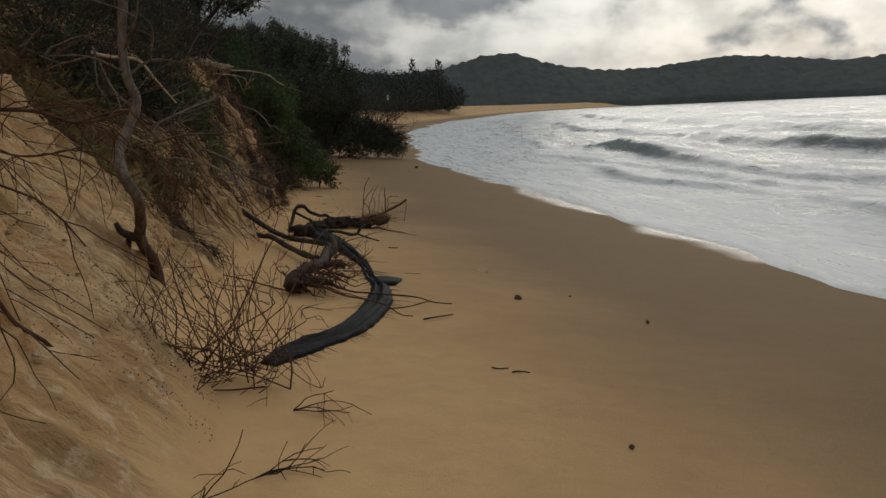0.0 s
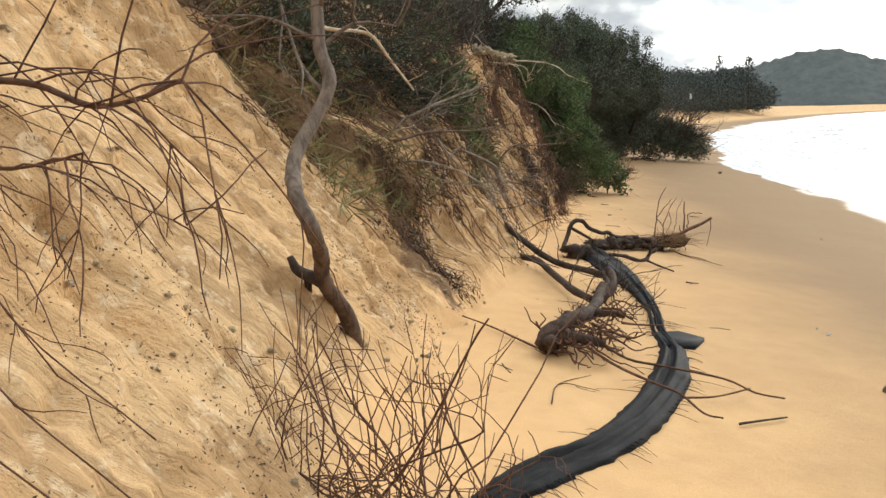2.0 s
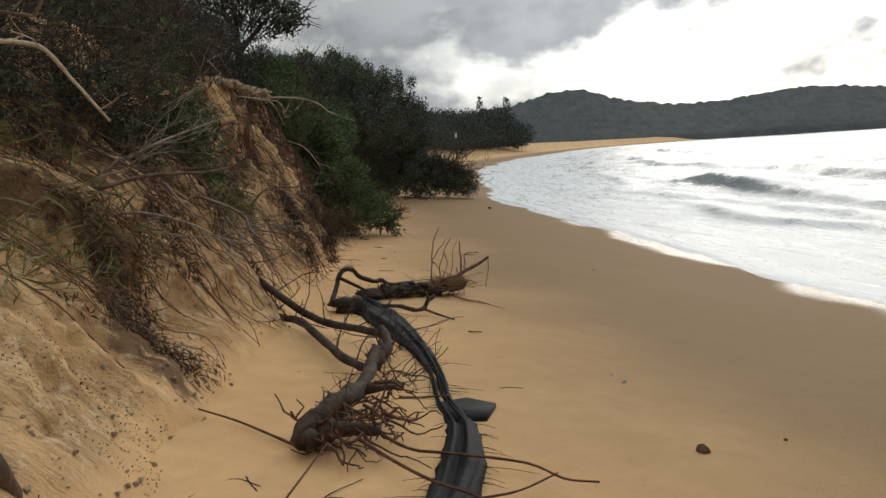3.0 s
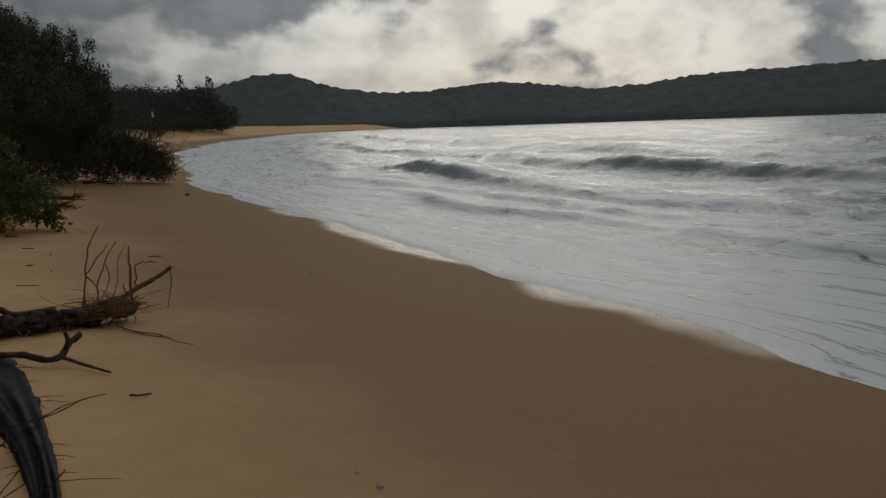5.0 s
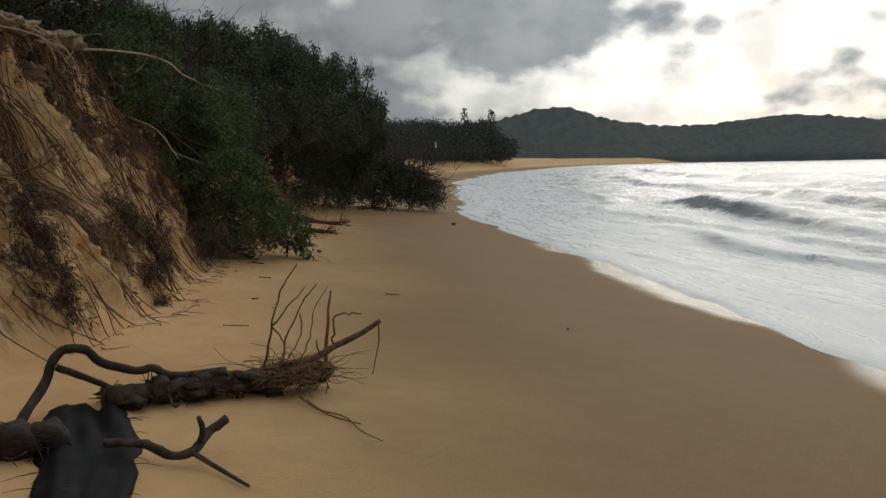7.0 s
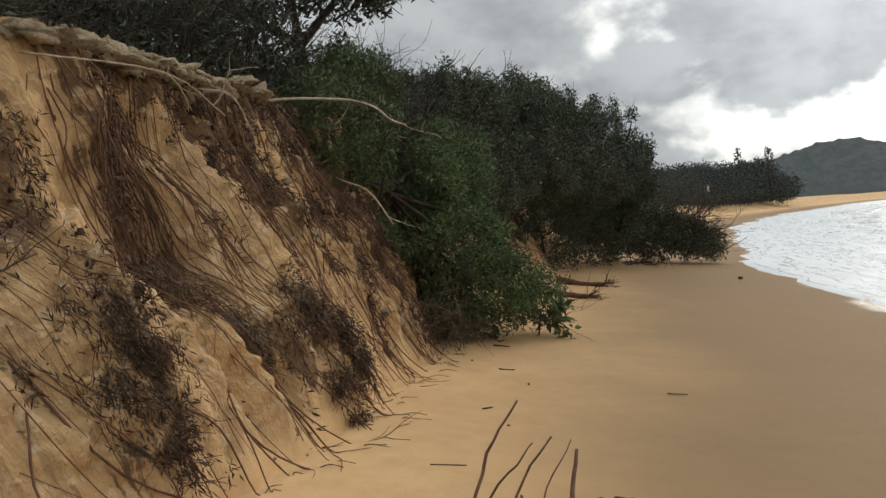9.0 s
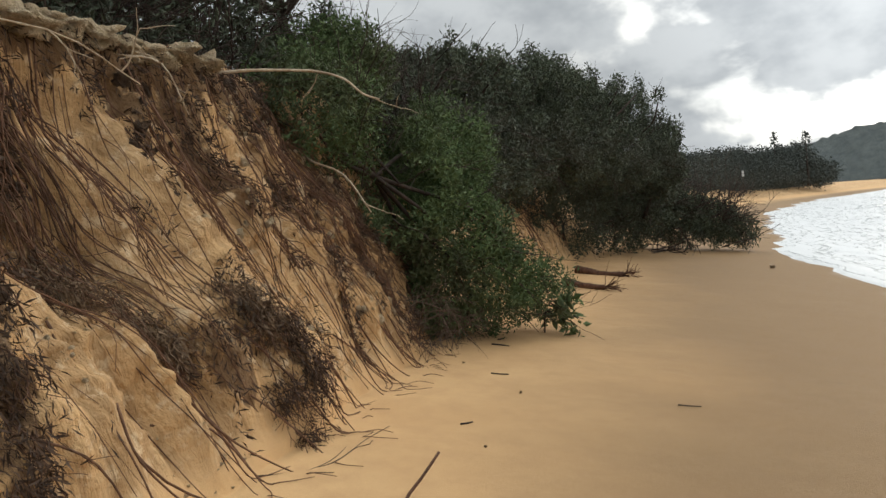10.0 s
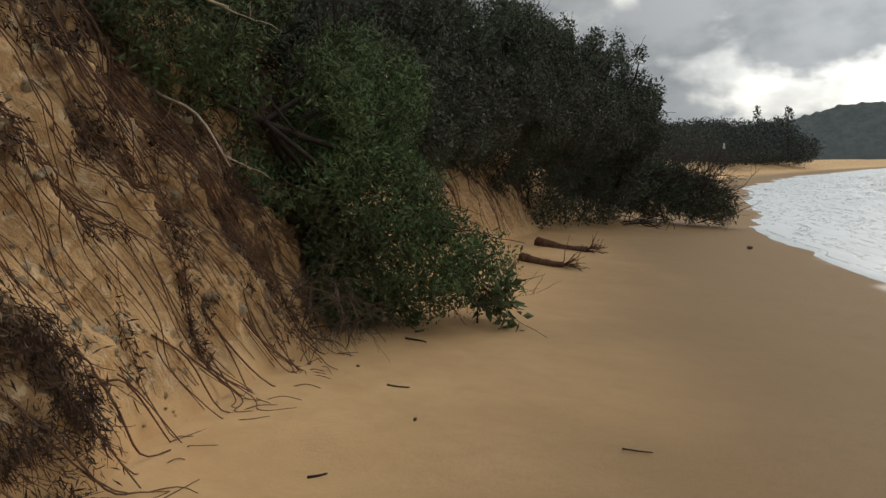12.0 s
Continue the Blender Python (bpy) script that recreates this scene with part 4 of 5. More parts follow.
def drift_log():
    base = (-1.5, 12.7, bz(-1.5, 12.7))
    ob = thing("driftwood_log", base, "black wet driftwood log with a looping arm and upright twigs", "driftwood")
    s = Shape(90)
    c = s.limb([(-1.98, 12.22, 0.06), (-1.78, 12.44, 0.04), (-1.59, 12.65, 0.02), (-1.40, 12.83, 0.0), (-1.20, 13.02, -0.03), (-0.99, 13.22, -0.05)], [0.06] * 6 + [0.07] * 9 + [0.045] * 6, None, 10, bumps=0.12, steps_each=4)
    for i in range(1, len(c)):
        for _ in range(3):
            s.blob(c[i] + s.r.normal(size=3) * (0.05, 0.05, 0.03), (s.r.uniform(0.03, 0.09), s.r.uniform(0.03, 0.09), s.r.uniform(0.02, 0.05)), 0.7)
    for k in range(60):
        s.spray(c[s.r.integers(0, len(c))], s.r.normal(size=3) * (1, 1, 0.6), 0.13, 0.007, 1, kids=2)
    part("trunk", s, BARK_DARK, ob)
    s = Shape(91)
    s.limb([(-2.16, 11.62, 0.0), (-2.22, 11.85, 0.08), (-2.21, 12.04, 0.2), (-2.19, 12.07, 0.29), (-2.14, 12.11, 0.36), (-2.06, 12.19, 0.345), (-2.0, 12.25, 0.26), (-1.87, 12.38, 0.18), (-1.8, 12.45, 0.18), (-1.71, 12.54, 0.11), (-1.48, 12.76, 0.09)], 0.027, 0.024, 8, bumps=0.07)
    part("looping_arm", s, BARK_DARK, ob)
    s = Shape(92)
    s.limb([(-2.17, 12.09, 0.27), (-2.07, 12.19, 0.19), (-1.94, 12.29, 0.09)], 0.022, 0.014, 6)
    part("side_branch", s, BARK_DARK, ob)
    s = Shape(192)
    s.limb([(-1.72, 12.45, 0.08), (-1.66, 12.35, 0.02), (-1.6, 12.28, 0.0), (-1.57, 12.3, 0.03)], 0.010, 0.006, 5)
    part("side_branch", s, BARK_DARK, ob)
    s = Shape(93)
    s.limb([(-1.30, 12.92, 0.05), (-1.2, 13.02, 0.05), (-1.02, 13.2, 0.07), (-0.92, 13.29, 0.12), (-0.76, 13.45, 0.18), (-0.65, 13.55, 0.245)], 0.03, 0.017, 8, bumps=0.08)
    tip = part("pointing_branch", s, BARK_RED, ob)
    s = Shape(94)
    for pts, r in (([(-1.32, 13.0, 0.04), (-1.30, 13.2, 0.31), (-1.29, 13.45, 0.52), (-1.24, 13.62, 0.64)], 0.009), ([(-1.31, 13.2, 0.28), (-1.2, 13.35, 0.42), (-1.15, 13.5, 0.50)], 0.006), ([(-1.19, 13.05, 0.04), (-1.22, 13.15, 0.16), (-1.18, 13.35, 0.33), (-1.1, 13.6, 0.50)], 0.008), ([(-1.31, 13.2, 0.27), (-1.22, 13.16, 0.17)], 0.007), ([(-1.17, 13.38, 0.33), (-1.13, 13.25, 0.21), (-1.18, 13.08, 0.09)], 0.006), ([(-1.11, 13.1, 0.06), (-1.07, 13.22, 0.19), (-1.07, 13.4, 0.36), (-1.02, 13.6, 0.49)], 0.005), ([(-0.96, 13.22, 0.03), (-0.98, 13.4, 0.28), (-1.0, 13.6, 0.45)], 0.014), ([(-0.93, 13.29, 0.1), (-0.93, 13.32, 0.2), (-0.93, 13.36, 0.31), (-0.84, 13.4, 0.33), (-0.76, 13.47, 0.31)], 0.008), ([(-1.0, 13.2, 0.06), (-1.02, 13.22, 0.18)], 0.008)):
        s.v, s.f, s.n = [], [], 0
        s.limb(pts, r, r * 0.5, 5, wob=0.006)
        part("upright_twig", s, BARK_RED, ob, "thin red-brown upright twig")
    s.v, s.f, s.n = [], [], 0
    s.limb([(-0.66, 13.54, 0.24), (-0.655, 13.54, 0.12), (-0.67, 13.54, 0.04), (-0.70, 13.5, -0.12)], 0.005, 0.003, 4)
    part("hanging_twig", s, BARK_RED, tip, "thin red-brown hanging twig")
    s = Shape(95)
    for k in range(240):
        st = np.array((s.r.normal() * 0.11 - 1.12, s.r.normal() * 0.09 + 13.0, -0.02 + s.r.uniform(-0.02, 0.10)))
        e = st + s.r.normal(size=3) * (0.16, 0.13, 0.05)
        e[2] = max(e[2], bz(e[0], e[1]) + 0.01)
        s.limb([st, (st + e) / 2 + s.r.normal(size=3) * 0.03, e], 0.003, 0.0015, 3, steps_each=3)
    for pts in (on_sand([(-1.05, 12.87), (-0.89, 12.65), (-0.70, 12.55), (-0.56, 12.32), (-0.42, 12.19)], 0.035), on_sand([(-1.0, 12.85), (-0.8, 12.6), (-0.6, 12.5)], 0.02)):
        s.limb(pts, 0.007, 0.003, 5)
    part("fibrous_roots", s, material("straw_brown_fibre", bark_look((0.12, 0.065, 0.032), (0.27, 0.16, 0.08))), ob, "tangle of straw-brown fibrous roots")
    s = Shape(96)
    s.blob((-1.99, 11.4, 0.10), (0.14, 0.12, 0.10), 0.5)
    s.blob((-1.88, 11.5, 0.09), (0.11, 0.1, 0.09), 0.5)
    for k in range(40):
        s.spray((-1.95 + s.r.normal() * 0.08, 11.45 + s.r.normal() * 0.08, 0.1 + s.r.normal() * 0.03), s.r.normal(size=3) * (1, 1, 0.5), 0.12, 0.004, 0)
    single("root_ball", s, BARK_DARK, "dark matted root ball lying against black cloth", "root ball")
    ob = thing("forked_branch", (-1.3, 11.5, bz(-1.3, 11.5)), "dark forked branch lying on the sand", "branch")
    s = Shape(97)
    s.limb([(-1.62, 11.5, 0.06), (-1.53, 11.52, 0.05), (-1.44, 11.56, 0.03), (-1.29, 11.5, 0.0), (-1.21, 11.56, 0.01), (-1.19, 11.68, 0.05), (-1.13, 11.78, 0.09)], 0.022, 0.022, 7, bumps=0.1)
    part("stem", s, BARK_DARK, ob)
    s = Shape(98)
    s.limb([(-1.20, 11.6, 0.02), (-1.17, 11.57, 0.10), (-1.18, 11.55, 0.17)], 0.018, 0.012, 6, bumps=0.1)
    s.limb([(-1.22, 11.55, 0.0), (-1.06, 11.47, -0.05), (-0.89, 11.36, -0.085)], 0.015, 0.008, 6)
    part("fork", s, BARK_DARK, ob)


def small_litter():
    STONE = material("brown_pebble", far_wood_look((0.16, 0.10, 0.05), (0.30, 0.20, 0.11), 30.0))
    SHELL = material("white_shell", far_wood_look((0.72, 0.68, 0.60), (0.82, 0.79, 0.74), 40.0))
    for x, y, r in ((0.80, 7.85, 0.042), (1.34, 8.21, 0.014), (1.14, 4.0, 0.014), (1.91, 7.22, 0.018), (0.18, 14.42, 0.015), (-1.72, 34.75, 0.07), (0.85, 16.92, 0.014), (-2.52, 17.75, 0.013), (-2.2, 16.2, 0.011), (-3.4, 18.6, 0.013)):
        s = Shape(int(100 + x * 7 + y * 13))
        s.blob((x, y, bz(x, y) + r * 0.35), (r, r * 1.2, r * 0.8), 0.35, 5, 7)
        single("pebble", s, STONE, "small brown pebble on smooth sand", "pebble", "pebbles")
    for x, y, r, a in ((0.52, 9.35, 0.04, 0.5), (-1.0, 3.3, 0.03, 1.0), (0.46, 9.52, 0.03, 2.0)):
        s = Shape(int(200 + y * 10))
        z = bz(x, y) if x > -0.9 else float(fp(y, 0.12)[2])
        ring = [(x + r * (0.5 + 0.5 * np.cos(t)) * np.cos(a) - 0.4 * r * np.sin(t) * np.sin(a), y + r * (0.5 + 0.5 * np.cos(t)) * np.sin(a) + 0.4 * r * np.sin(t) * np.cos(a), z + 0.004) for t in np.linspace(0, 2 * np.pi, 10, endpoint=False)]
        ctr = np.mean(ring, 0) + (0, 0, r * 0.35)
        s.put(ring + [tuple(ctr)], [(i, (i + 1) % 10, 10) for i in range(10)])
        single("shell", s, SHELL, "broken white shell on the sand", "shell", "shells")
    for a, b, r in (((0.47, 5.33), (0.58, 5.34), 0.006), ((0.60, 5.25), (0.72, 5.27), 0.006), ((-0.72, 10.88), (-0.6, 10.92), 0.008), ((-1.32, 18.05), (-1.15, 18.1), 0.006), ((-0.05, 6.65), (0.19, 6.93), 0.008), ((-3.55, 19.7), (-3.35, 19.7), 0.010), ((-4.0, 20.6), (-3.7, 20.3), 0.014), ((-3.6, 20.0), (-3.58, 20.1), 0.012), ((-2.3, 15.0), (-2.1, 15.1), 0.005), ((-0.35, 8.9), (-0.2, 8.95), 0.004), ((-2.55, 16.6), (-2.5, 16.7), 0.008), ((-3.0, 18.3), (-2.85, 18.35), 0.008), ((-1.9, 9.0), (-1.75, 8.9), 0.006), ((-1.45, 6.9), (-1.35, 6.75), 0.006)):
        s = Shape(int(400 + a[1] * 17))
        mid = ((a[0] + b[0]) / 2 + s.r.normal() * 0.02, (a[1] + b[1]) / 2 + s.r.normal() * 0.02)
        s.limb(on_sand([a, mid, b], r * 0.6), r, r * 0.6, 6)
        single("stick", s, BARK_DARK, "short dark stick lying on the sand", "stick", "sticks on the sand")
    for pts in ([(-2.87, 15.04), (-2.85, 15.41), (-2.94, 15.8), (-2.94, 16.08)], [(-3.04, 14.97), (-2.9, 15.12), (-2.72, 15.25)], [(-2.91, 15.14), (-2.82, 15.4), (-2.9, 15.91), (-2.93, 16.27)], [(-1.6, 6.6), (-1.5, 6.85), (-1.35, 6.8)], [(-1.0, 6.35), (-1.05, 6.7), (-0.92, 7.0)]):
        s = Shape(int(500 + pts[0][1] * 31))
        c = s.limb(on_sand(pts, 0.008), 0.0045, 0.002, 5)
        s.spray(c[len(c) // 2], c[-1] - c[0] + s.r.normal(size=3) * (0.3, 0.3, 0.05), 0.25, 0.003, 1, kids=1)
        single("twig", s, BARK_DARK, "thin crooked twig lying at the foot of the dune", "twig", "twigs at the dune foot")
    for x, y, ax in ((-0.60, 3.25, 0.9), (-0.62, 4.15, 0.5), (-0.75, 3.0, 0.2)):
        s = Shape(int(600 + y * 9))
        for k in range(5):
            s.spray((x, y, bz(x, y) + 0.01), (ax + s.r.normal() * 0.4, s.r.normal() * 0.5 + 0.2, 0.25 + s.r.normal() * 0.15), 0.32, 0.0035, 1, kids=2, droop=0.3)
        single("sprig", s, BARK_DARK, "small bare sprig lying on the sand", "sprig", "sprigs")
    for x0, x1, y, r in ((-5.3, -4.26, 29.0, 0.10), (-4.7, -3.95, 26.2, 0.085)):
        ob = thing("driftwood_log", ((x0 + x1) / 2, y, bz(x1, y)), "short reddish-brown driftwood log on the sand", "driftwood", "short logs")
        s = Shape(int(700 + y))
        s.limb([(x0, y + 0.1, bz(x0, y) + r * 0.8), ((x0 + x1) / 2, y, bz(x1, y) + r * 0.8), (x1, y, bz(x1, y) + r * 0.5)], r, r * 0.6, 9, bumps=0.12)
        part("log", s, BARK_RED, ob)
        s = Shape(int(705 + y))
        for k in range(14):
            s.spray((x1 - 0.03, y, bz(x1, y) + r * 0.5), (1 + s.r.normal() * 0.4, s.r.normal() * 0.5, s.r.normal() * 0.35 + 0.1), 0.3, 0.010, 1, kids=2)
        part("splintered_end", s, BARK_RED, ob)


snag_tree()
leaning_stems()
brush_heap()
ground_cloth()
root_stump()
drift_log()
small_litter()


# ---- the dune face: roots, litter, clods ----
ROOT = material("red_brown_root", bark_look((0.095, 0.050, 0.030), (0.20, 0.105, 0.062)))


def hanging_roots():
    """Roots that hang from the lip: the longest ones each a root of its own, the rest a joined tangle."""
    s = Shape(800)
    ob = thing("root_curtain", (-3.2, 15.0, 1.2), "curtain of long red-brown roots hanging down the eroded face", "roots")
    single_roots = [0]

    def strand(y, w0, w1, dy, r, off):
        n = 7
        t = np.linspace(0, 1, n)
        fan = s.r.uniform(1.0, 1.9)
        p = np.stack(face_point(y + dy * (w0 - w1) * t ** fan, w0 + (w1 - w0) * t), 1)
        bow = off * np.sin(np.pi * t)
        p = p + np.stack([0.02 + bow, 0 * t, 0.015 + 0.4 * bow], 1) + s.r.normal(size=(n, 3)) * (0.018, 0.035, 0.018)
        if w0 - w1 > 0.3 and r > 0.0038 and 6.5 < y < 18.5 and single_roots[0] < 260:
            single_roots[0] += 1
            k = Shape(8000 + single_roots[0])
            k.limb(p, r, r * 0.4, 5, steps_each=3)
            part("root", k, ROOT, ob)
        else:
            s.limb(p, r, r * 0.4, 4, steps_each=3)
    bunch = np.concatenate([s.r.uniform(10.8, 17.4, 20), s.r.uniform(13.9, 16.0, 14)])
    for k in range(200):
        y = s.r.choice(bunch) + s.r.normal() * 0.13
        strand(y, s.r.uniform(0.75, 1.0), s.r.uniform(0.02, 0.55), np.interp(y, [12, 15, 16.3, 17.5], [1.2, 0.7, 1.5, 2.0]) * s.r.uniform(0.6, 1.5), s.r.uniform(0.003, 0.007), s.r.uniform(0, 0.06))
    for k in range(150):
        y = s.r.uniform(6.9, 11.6)
        w0 = s.r.uniform(0.35, 1.0)
        strand(y, w0, max(0.02, w0 - s.r.uniform(0.2, 0.6)), s.r.uniform(0.8, 2.0), s.r.uniform(0.003, 0.009), s.r.uniform(0, 0.10))
    # long roots that lie close together down to the shrub's foot
    for k in range(90):
        strand(16.0 + 2.3 * s.r.random(), s.r.uniform(0.5, 1.0), 0.55 * s.r.random() ** 1.8, s.r.uniform(1.2, 2.4), s.r.uniform(0.0025, 0.007), s.r.uniform(0, 0.07))
    # root ends that spread over the sand at the toe
    for k in range(48):
        y = 12.8 + 6 * s.r.random() ** 0.8
        pts = [fp(y - s.r.uniform(0.0, 0.7), s.r.uniform(0.12, 0.4)), fp(y - s.r.uniform(0, 0.3), 0.1) + (0.05 * s.r.random(), 0, 0.05 * s.r.random())]
        a, far = s.r.uniform(-0.7, 1.5), s.r.uniform(0.05, 0.5)
        x0 = float(fp(y, 0.0)[0])
        for t in (0.3, 0.7, 1.0):
            x1, y1 = x0 + 0.04 + far * t * np.cos(a), y + far * t * np.sin(a) + s.r.normal() * 0.06
            pts.append(np.array((x1, y1, bz(x1, y1) + 0.012 + 0.06 * s.r.random() * (1 - t))))
        s.limb(pts, s.r.uniform(0.0035, 0.009), 0.002, 5)
    for k in range(70):
        y = s.r.uniform(22.5, 33)
        strand(y, s.r.uniform(0.6, 1.0), s.r.uniform(0.0, 0.4), s.r.uniform(0, 0.6), s.r.uniform(0.006, 0.014), 0.05)
    single("hanging_roots", s, ROOT, "countless thin red-brown roots hanging down the sand face", "roots", kind="stuff")


def mask(y, w):
    """Where the face is covered in matted litter: bands that hang from the lip."""
    return cover(y, w) + 0.9 * fbm(y * 4.0, w * 8.0, 3.7, 3) > 0.60


HUMUS = material("dark_humus_soil", far_wood_look((0.05, 0.032, 0.02), (0.16, 0.10, 0.06), 16.0))


def face_litter():
    s, g = Shape(810), Shape(811)
    n = 130000
    y, w = s.r.uniform(6.6, 20.5, n), s.r.uniform(0.03, 1.02, n)
    keep = mask(y, w) & (s.r.random(n) < 0.6)
    x, yy, z = face_point(y[keep], np.clip(w[keep], 0, 1))
    p = np.stack([x + 0.01, yy, z + 0.01], 1)
    s.leaves(p + np.abs(s.r.normal(size=p.shape)) * (0.03, 0.01, 0.02), 0.06, 0.16, 0.0, lie=np.array((0.3, 0.25, -0.6)))
    single("matted_litter", s, LEAF_HUMUS, "matted brown dead needles and rootlets on the dune face", "litter", kind="stuff", smooth=False)
    n = 6500
    y, w = g.r.uniform(6.8, 15.5, n), g.r.uniform(0.25, 1.02, n)
    keep = (fbm(y * 1.6 + 9, w * 2.2, 6.6, 2) + np.interp(y, [6.8, 8, 9.5, 12, 13.2, 14, 15.5], [0.1, 0.35, 0.2, 0.2, 0.0, -0.4, -0.5]) > 0.28)
    x, yy, z = face_point(y[keep], np.clip(w[keep], 0, 1))
    p = np.stack([x + 0.03, yy, z + 0.03], 1)
    g.leaves(p, 0.22, 0.05, 0.4, lie=np.array((0.5, 0.1, 0.1)))
    single("grass_tufts", g, LEAF_OLIVE, "straggly olive grass blades hanging on the dune face", "grass", kind="stuff", smooth=False)
    for py, w0, r, seed in ((15.75, 0.16, 0.17, 1), (15.42, 0.27, 0.13, 2), (13.46, 0.28, 0.20, 3), (13.38, 0.15, 0.14, 4), (14.65, 0.30, 0.13, 5), (14.3, 0.46, 0.14, 6), (8.2, 0.30, 0.22, 7), (7.95, 0.17, 0.16, 9), (15.55, 0.06, 0.14, 10)):
        px, _, pz = face_point(py, w0)
        ob = thing("litter_clump", (px, py, pz - 0.05), "dark clump of dead roots and needles on the slope", "litter clump", "litter clumps")
        k = Shape(820 + seed)
        ww = np.clip(w0 + k.r.normal(size=230) * r * 0.34, 0.0, 1)
        yy = py + k.r.normal(size=230) * r * 0.55 - (ww - w0) * 1.6
        c = np.stack(face_point(yy, ww), 1) + k.r.uniform(0, 1, (230, 1)) * (0.07, 0, 0.045)
        c = c[fbm(c[:, 0] * 5, c[:, 1] * 5, c[:, 2] * 5, 2) > -0.15]
        k.leaves(sprigs(k.r, c, 7, 0.04), 0.06, 0.13, 0.0, lie=np.array((0.25, 0.25, -0.7)))
        part("needles", k, LEAF_DEAD if seed in (2, 5, 6, 9) else LEAF_HUMUS, ob, smooth=False)
        k = Shape(840 + seed)
        for j in range(26):
            k.spray(c[k.r.integers(0, len(c))], (0.25 + k.r.normal() * 0.25, 0.3 + k.r.normal() * 0.4, -1.0 + k.r.normal() * 0.3), 0.2, 0.0026, 1, 0.4, kids=2)
        part("rootlets", k, BARK_RED, ob)
    # flecks of bark and needles caught in bands on the bare slope
    k = Shape(845)
    n = 20000
    y, w = k.r.uniform(0.5, 7.5, n), k.r.uniform(0.0, 0.9, n)
    keep = (fbm(fall_y(y, w) * 2.2, w * 0.7 + 3, 4.9, 3) > 0.42) | ((np.abs(fall_y(y, w) - 2.72) < 0.16 * k.r.random(n)) & (w < 0.42))
    x, yy, z = face_point(y[keep], w[keep])
    k.leaves(np.stack([x + 0.006, yy, z + 0.006], 1), 0.013, 0.5)
    single("bark_flecks", k, LEAF_DEAD, "brown bark flecks in bands on the bare slope", "litter", kind="stuff", smooth=False)


CRUST = material("dry_sand_crust", far_wood_look((0.58, 0.42, 0.24), (0.80, 0.63, 0.42), 14.0))


def clods():
    for k in range(26):
        s = Shape(850 + k)
        y = 13.6 + 2.7 * k / 25 + s.r.normal() * 0.05
        p = fp(y, 1.0) + np.array((s.r.uniform(-0.08, 0.10), 0, -0.07 + s.r.uniform(-0.04, 0.04)))
        s.blob(p, (s.r.uniform(0.07, 0.12), s.r.uniform(0.09, 0.17), s.r.uniform(0.045, 0.075)), 0.75, 14, 18)
        single("sand_clod", s, CRUST, "pale crusted sand clod on the dune lip", "sand clod", "clods along the lip")
    s = Shape(880)
    n = 5200
    y, w = 1.0 + 18 * s.r.random(n) ** 1.6, s.r.uniform(0.0, 0.95, n) ** 1.3
    keep = fbm(y * 1.3 + 4, w * 2.5, 7.7, 3) > 0.0
    x, yy, z = face_point(y[keep], w[keep])
    for p in np.stack([x, yy, z], 1):
        r = 0.004 + 0.013 * s.r.random() ** 3
        s.blob(p + (0.3 * r, 0, 0.3 * r), (r * 1.2, r * 1.3, r * 0.8), 0.6, 3, 5)
    for k in range(420):
        y, w = s.r.uniform(15.8, 18.6), s.r.uniform(0.05, 0.95)
        if fbm(np.array(y * 2.0), np.array(w * 5.0), np.array(1.9), 2) > 0.02:
            r = 0.012 + 0.035 * s.r.random() ** 2
            s.blob(fp(y, w), (r * 0.7, r * 1.2, r), 0.8, 5, 7)
    single("sand_crumbs", s, CRUST, "loose sand crumbs scattered on the slope", "sand crumbs", kind="stuff")
    s = Shape(881)
    n = 1500
    y, w = s.r.uniform(7, 19.5, n), s.r.uniform(0.3, 1.0, n)
    keep = mask(y, w) & (fbm(y * 2.0, w * 6.0, 2.9, 2) > 0.05)
    x, yy, z = face_point(y[keep], w[keep])
    for p in np.stack([x, yy, z], 1):
        r = 0.012 + 0.03 * s.r.random() ** 2
        s.blob(p, (r * 0.6, r * 1.4, r * 1.2), 0.9, 6, 8)
    single("humus_lumps", s, HUMUS, "dark root-bound soil lumps on the upper slope", "soil lumps", kind="stuff")


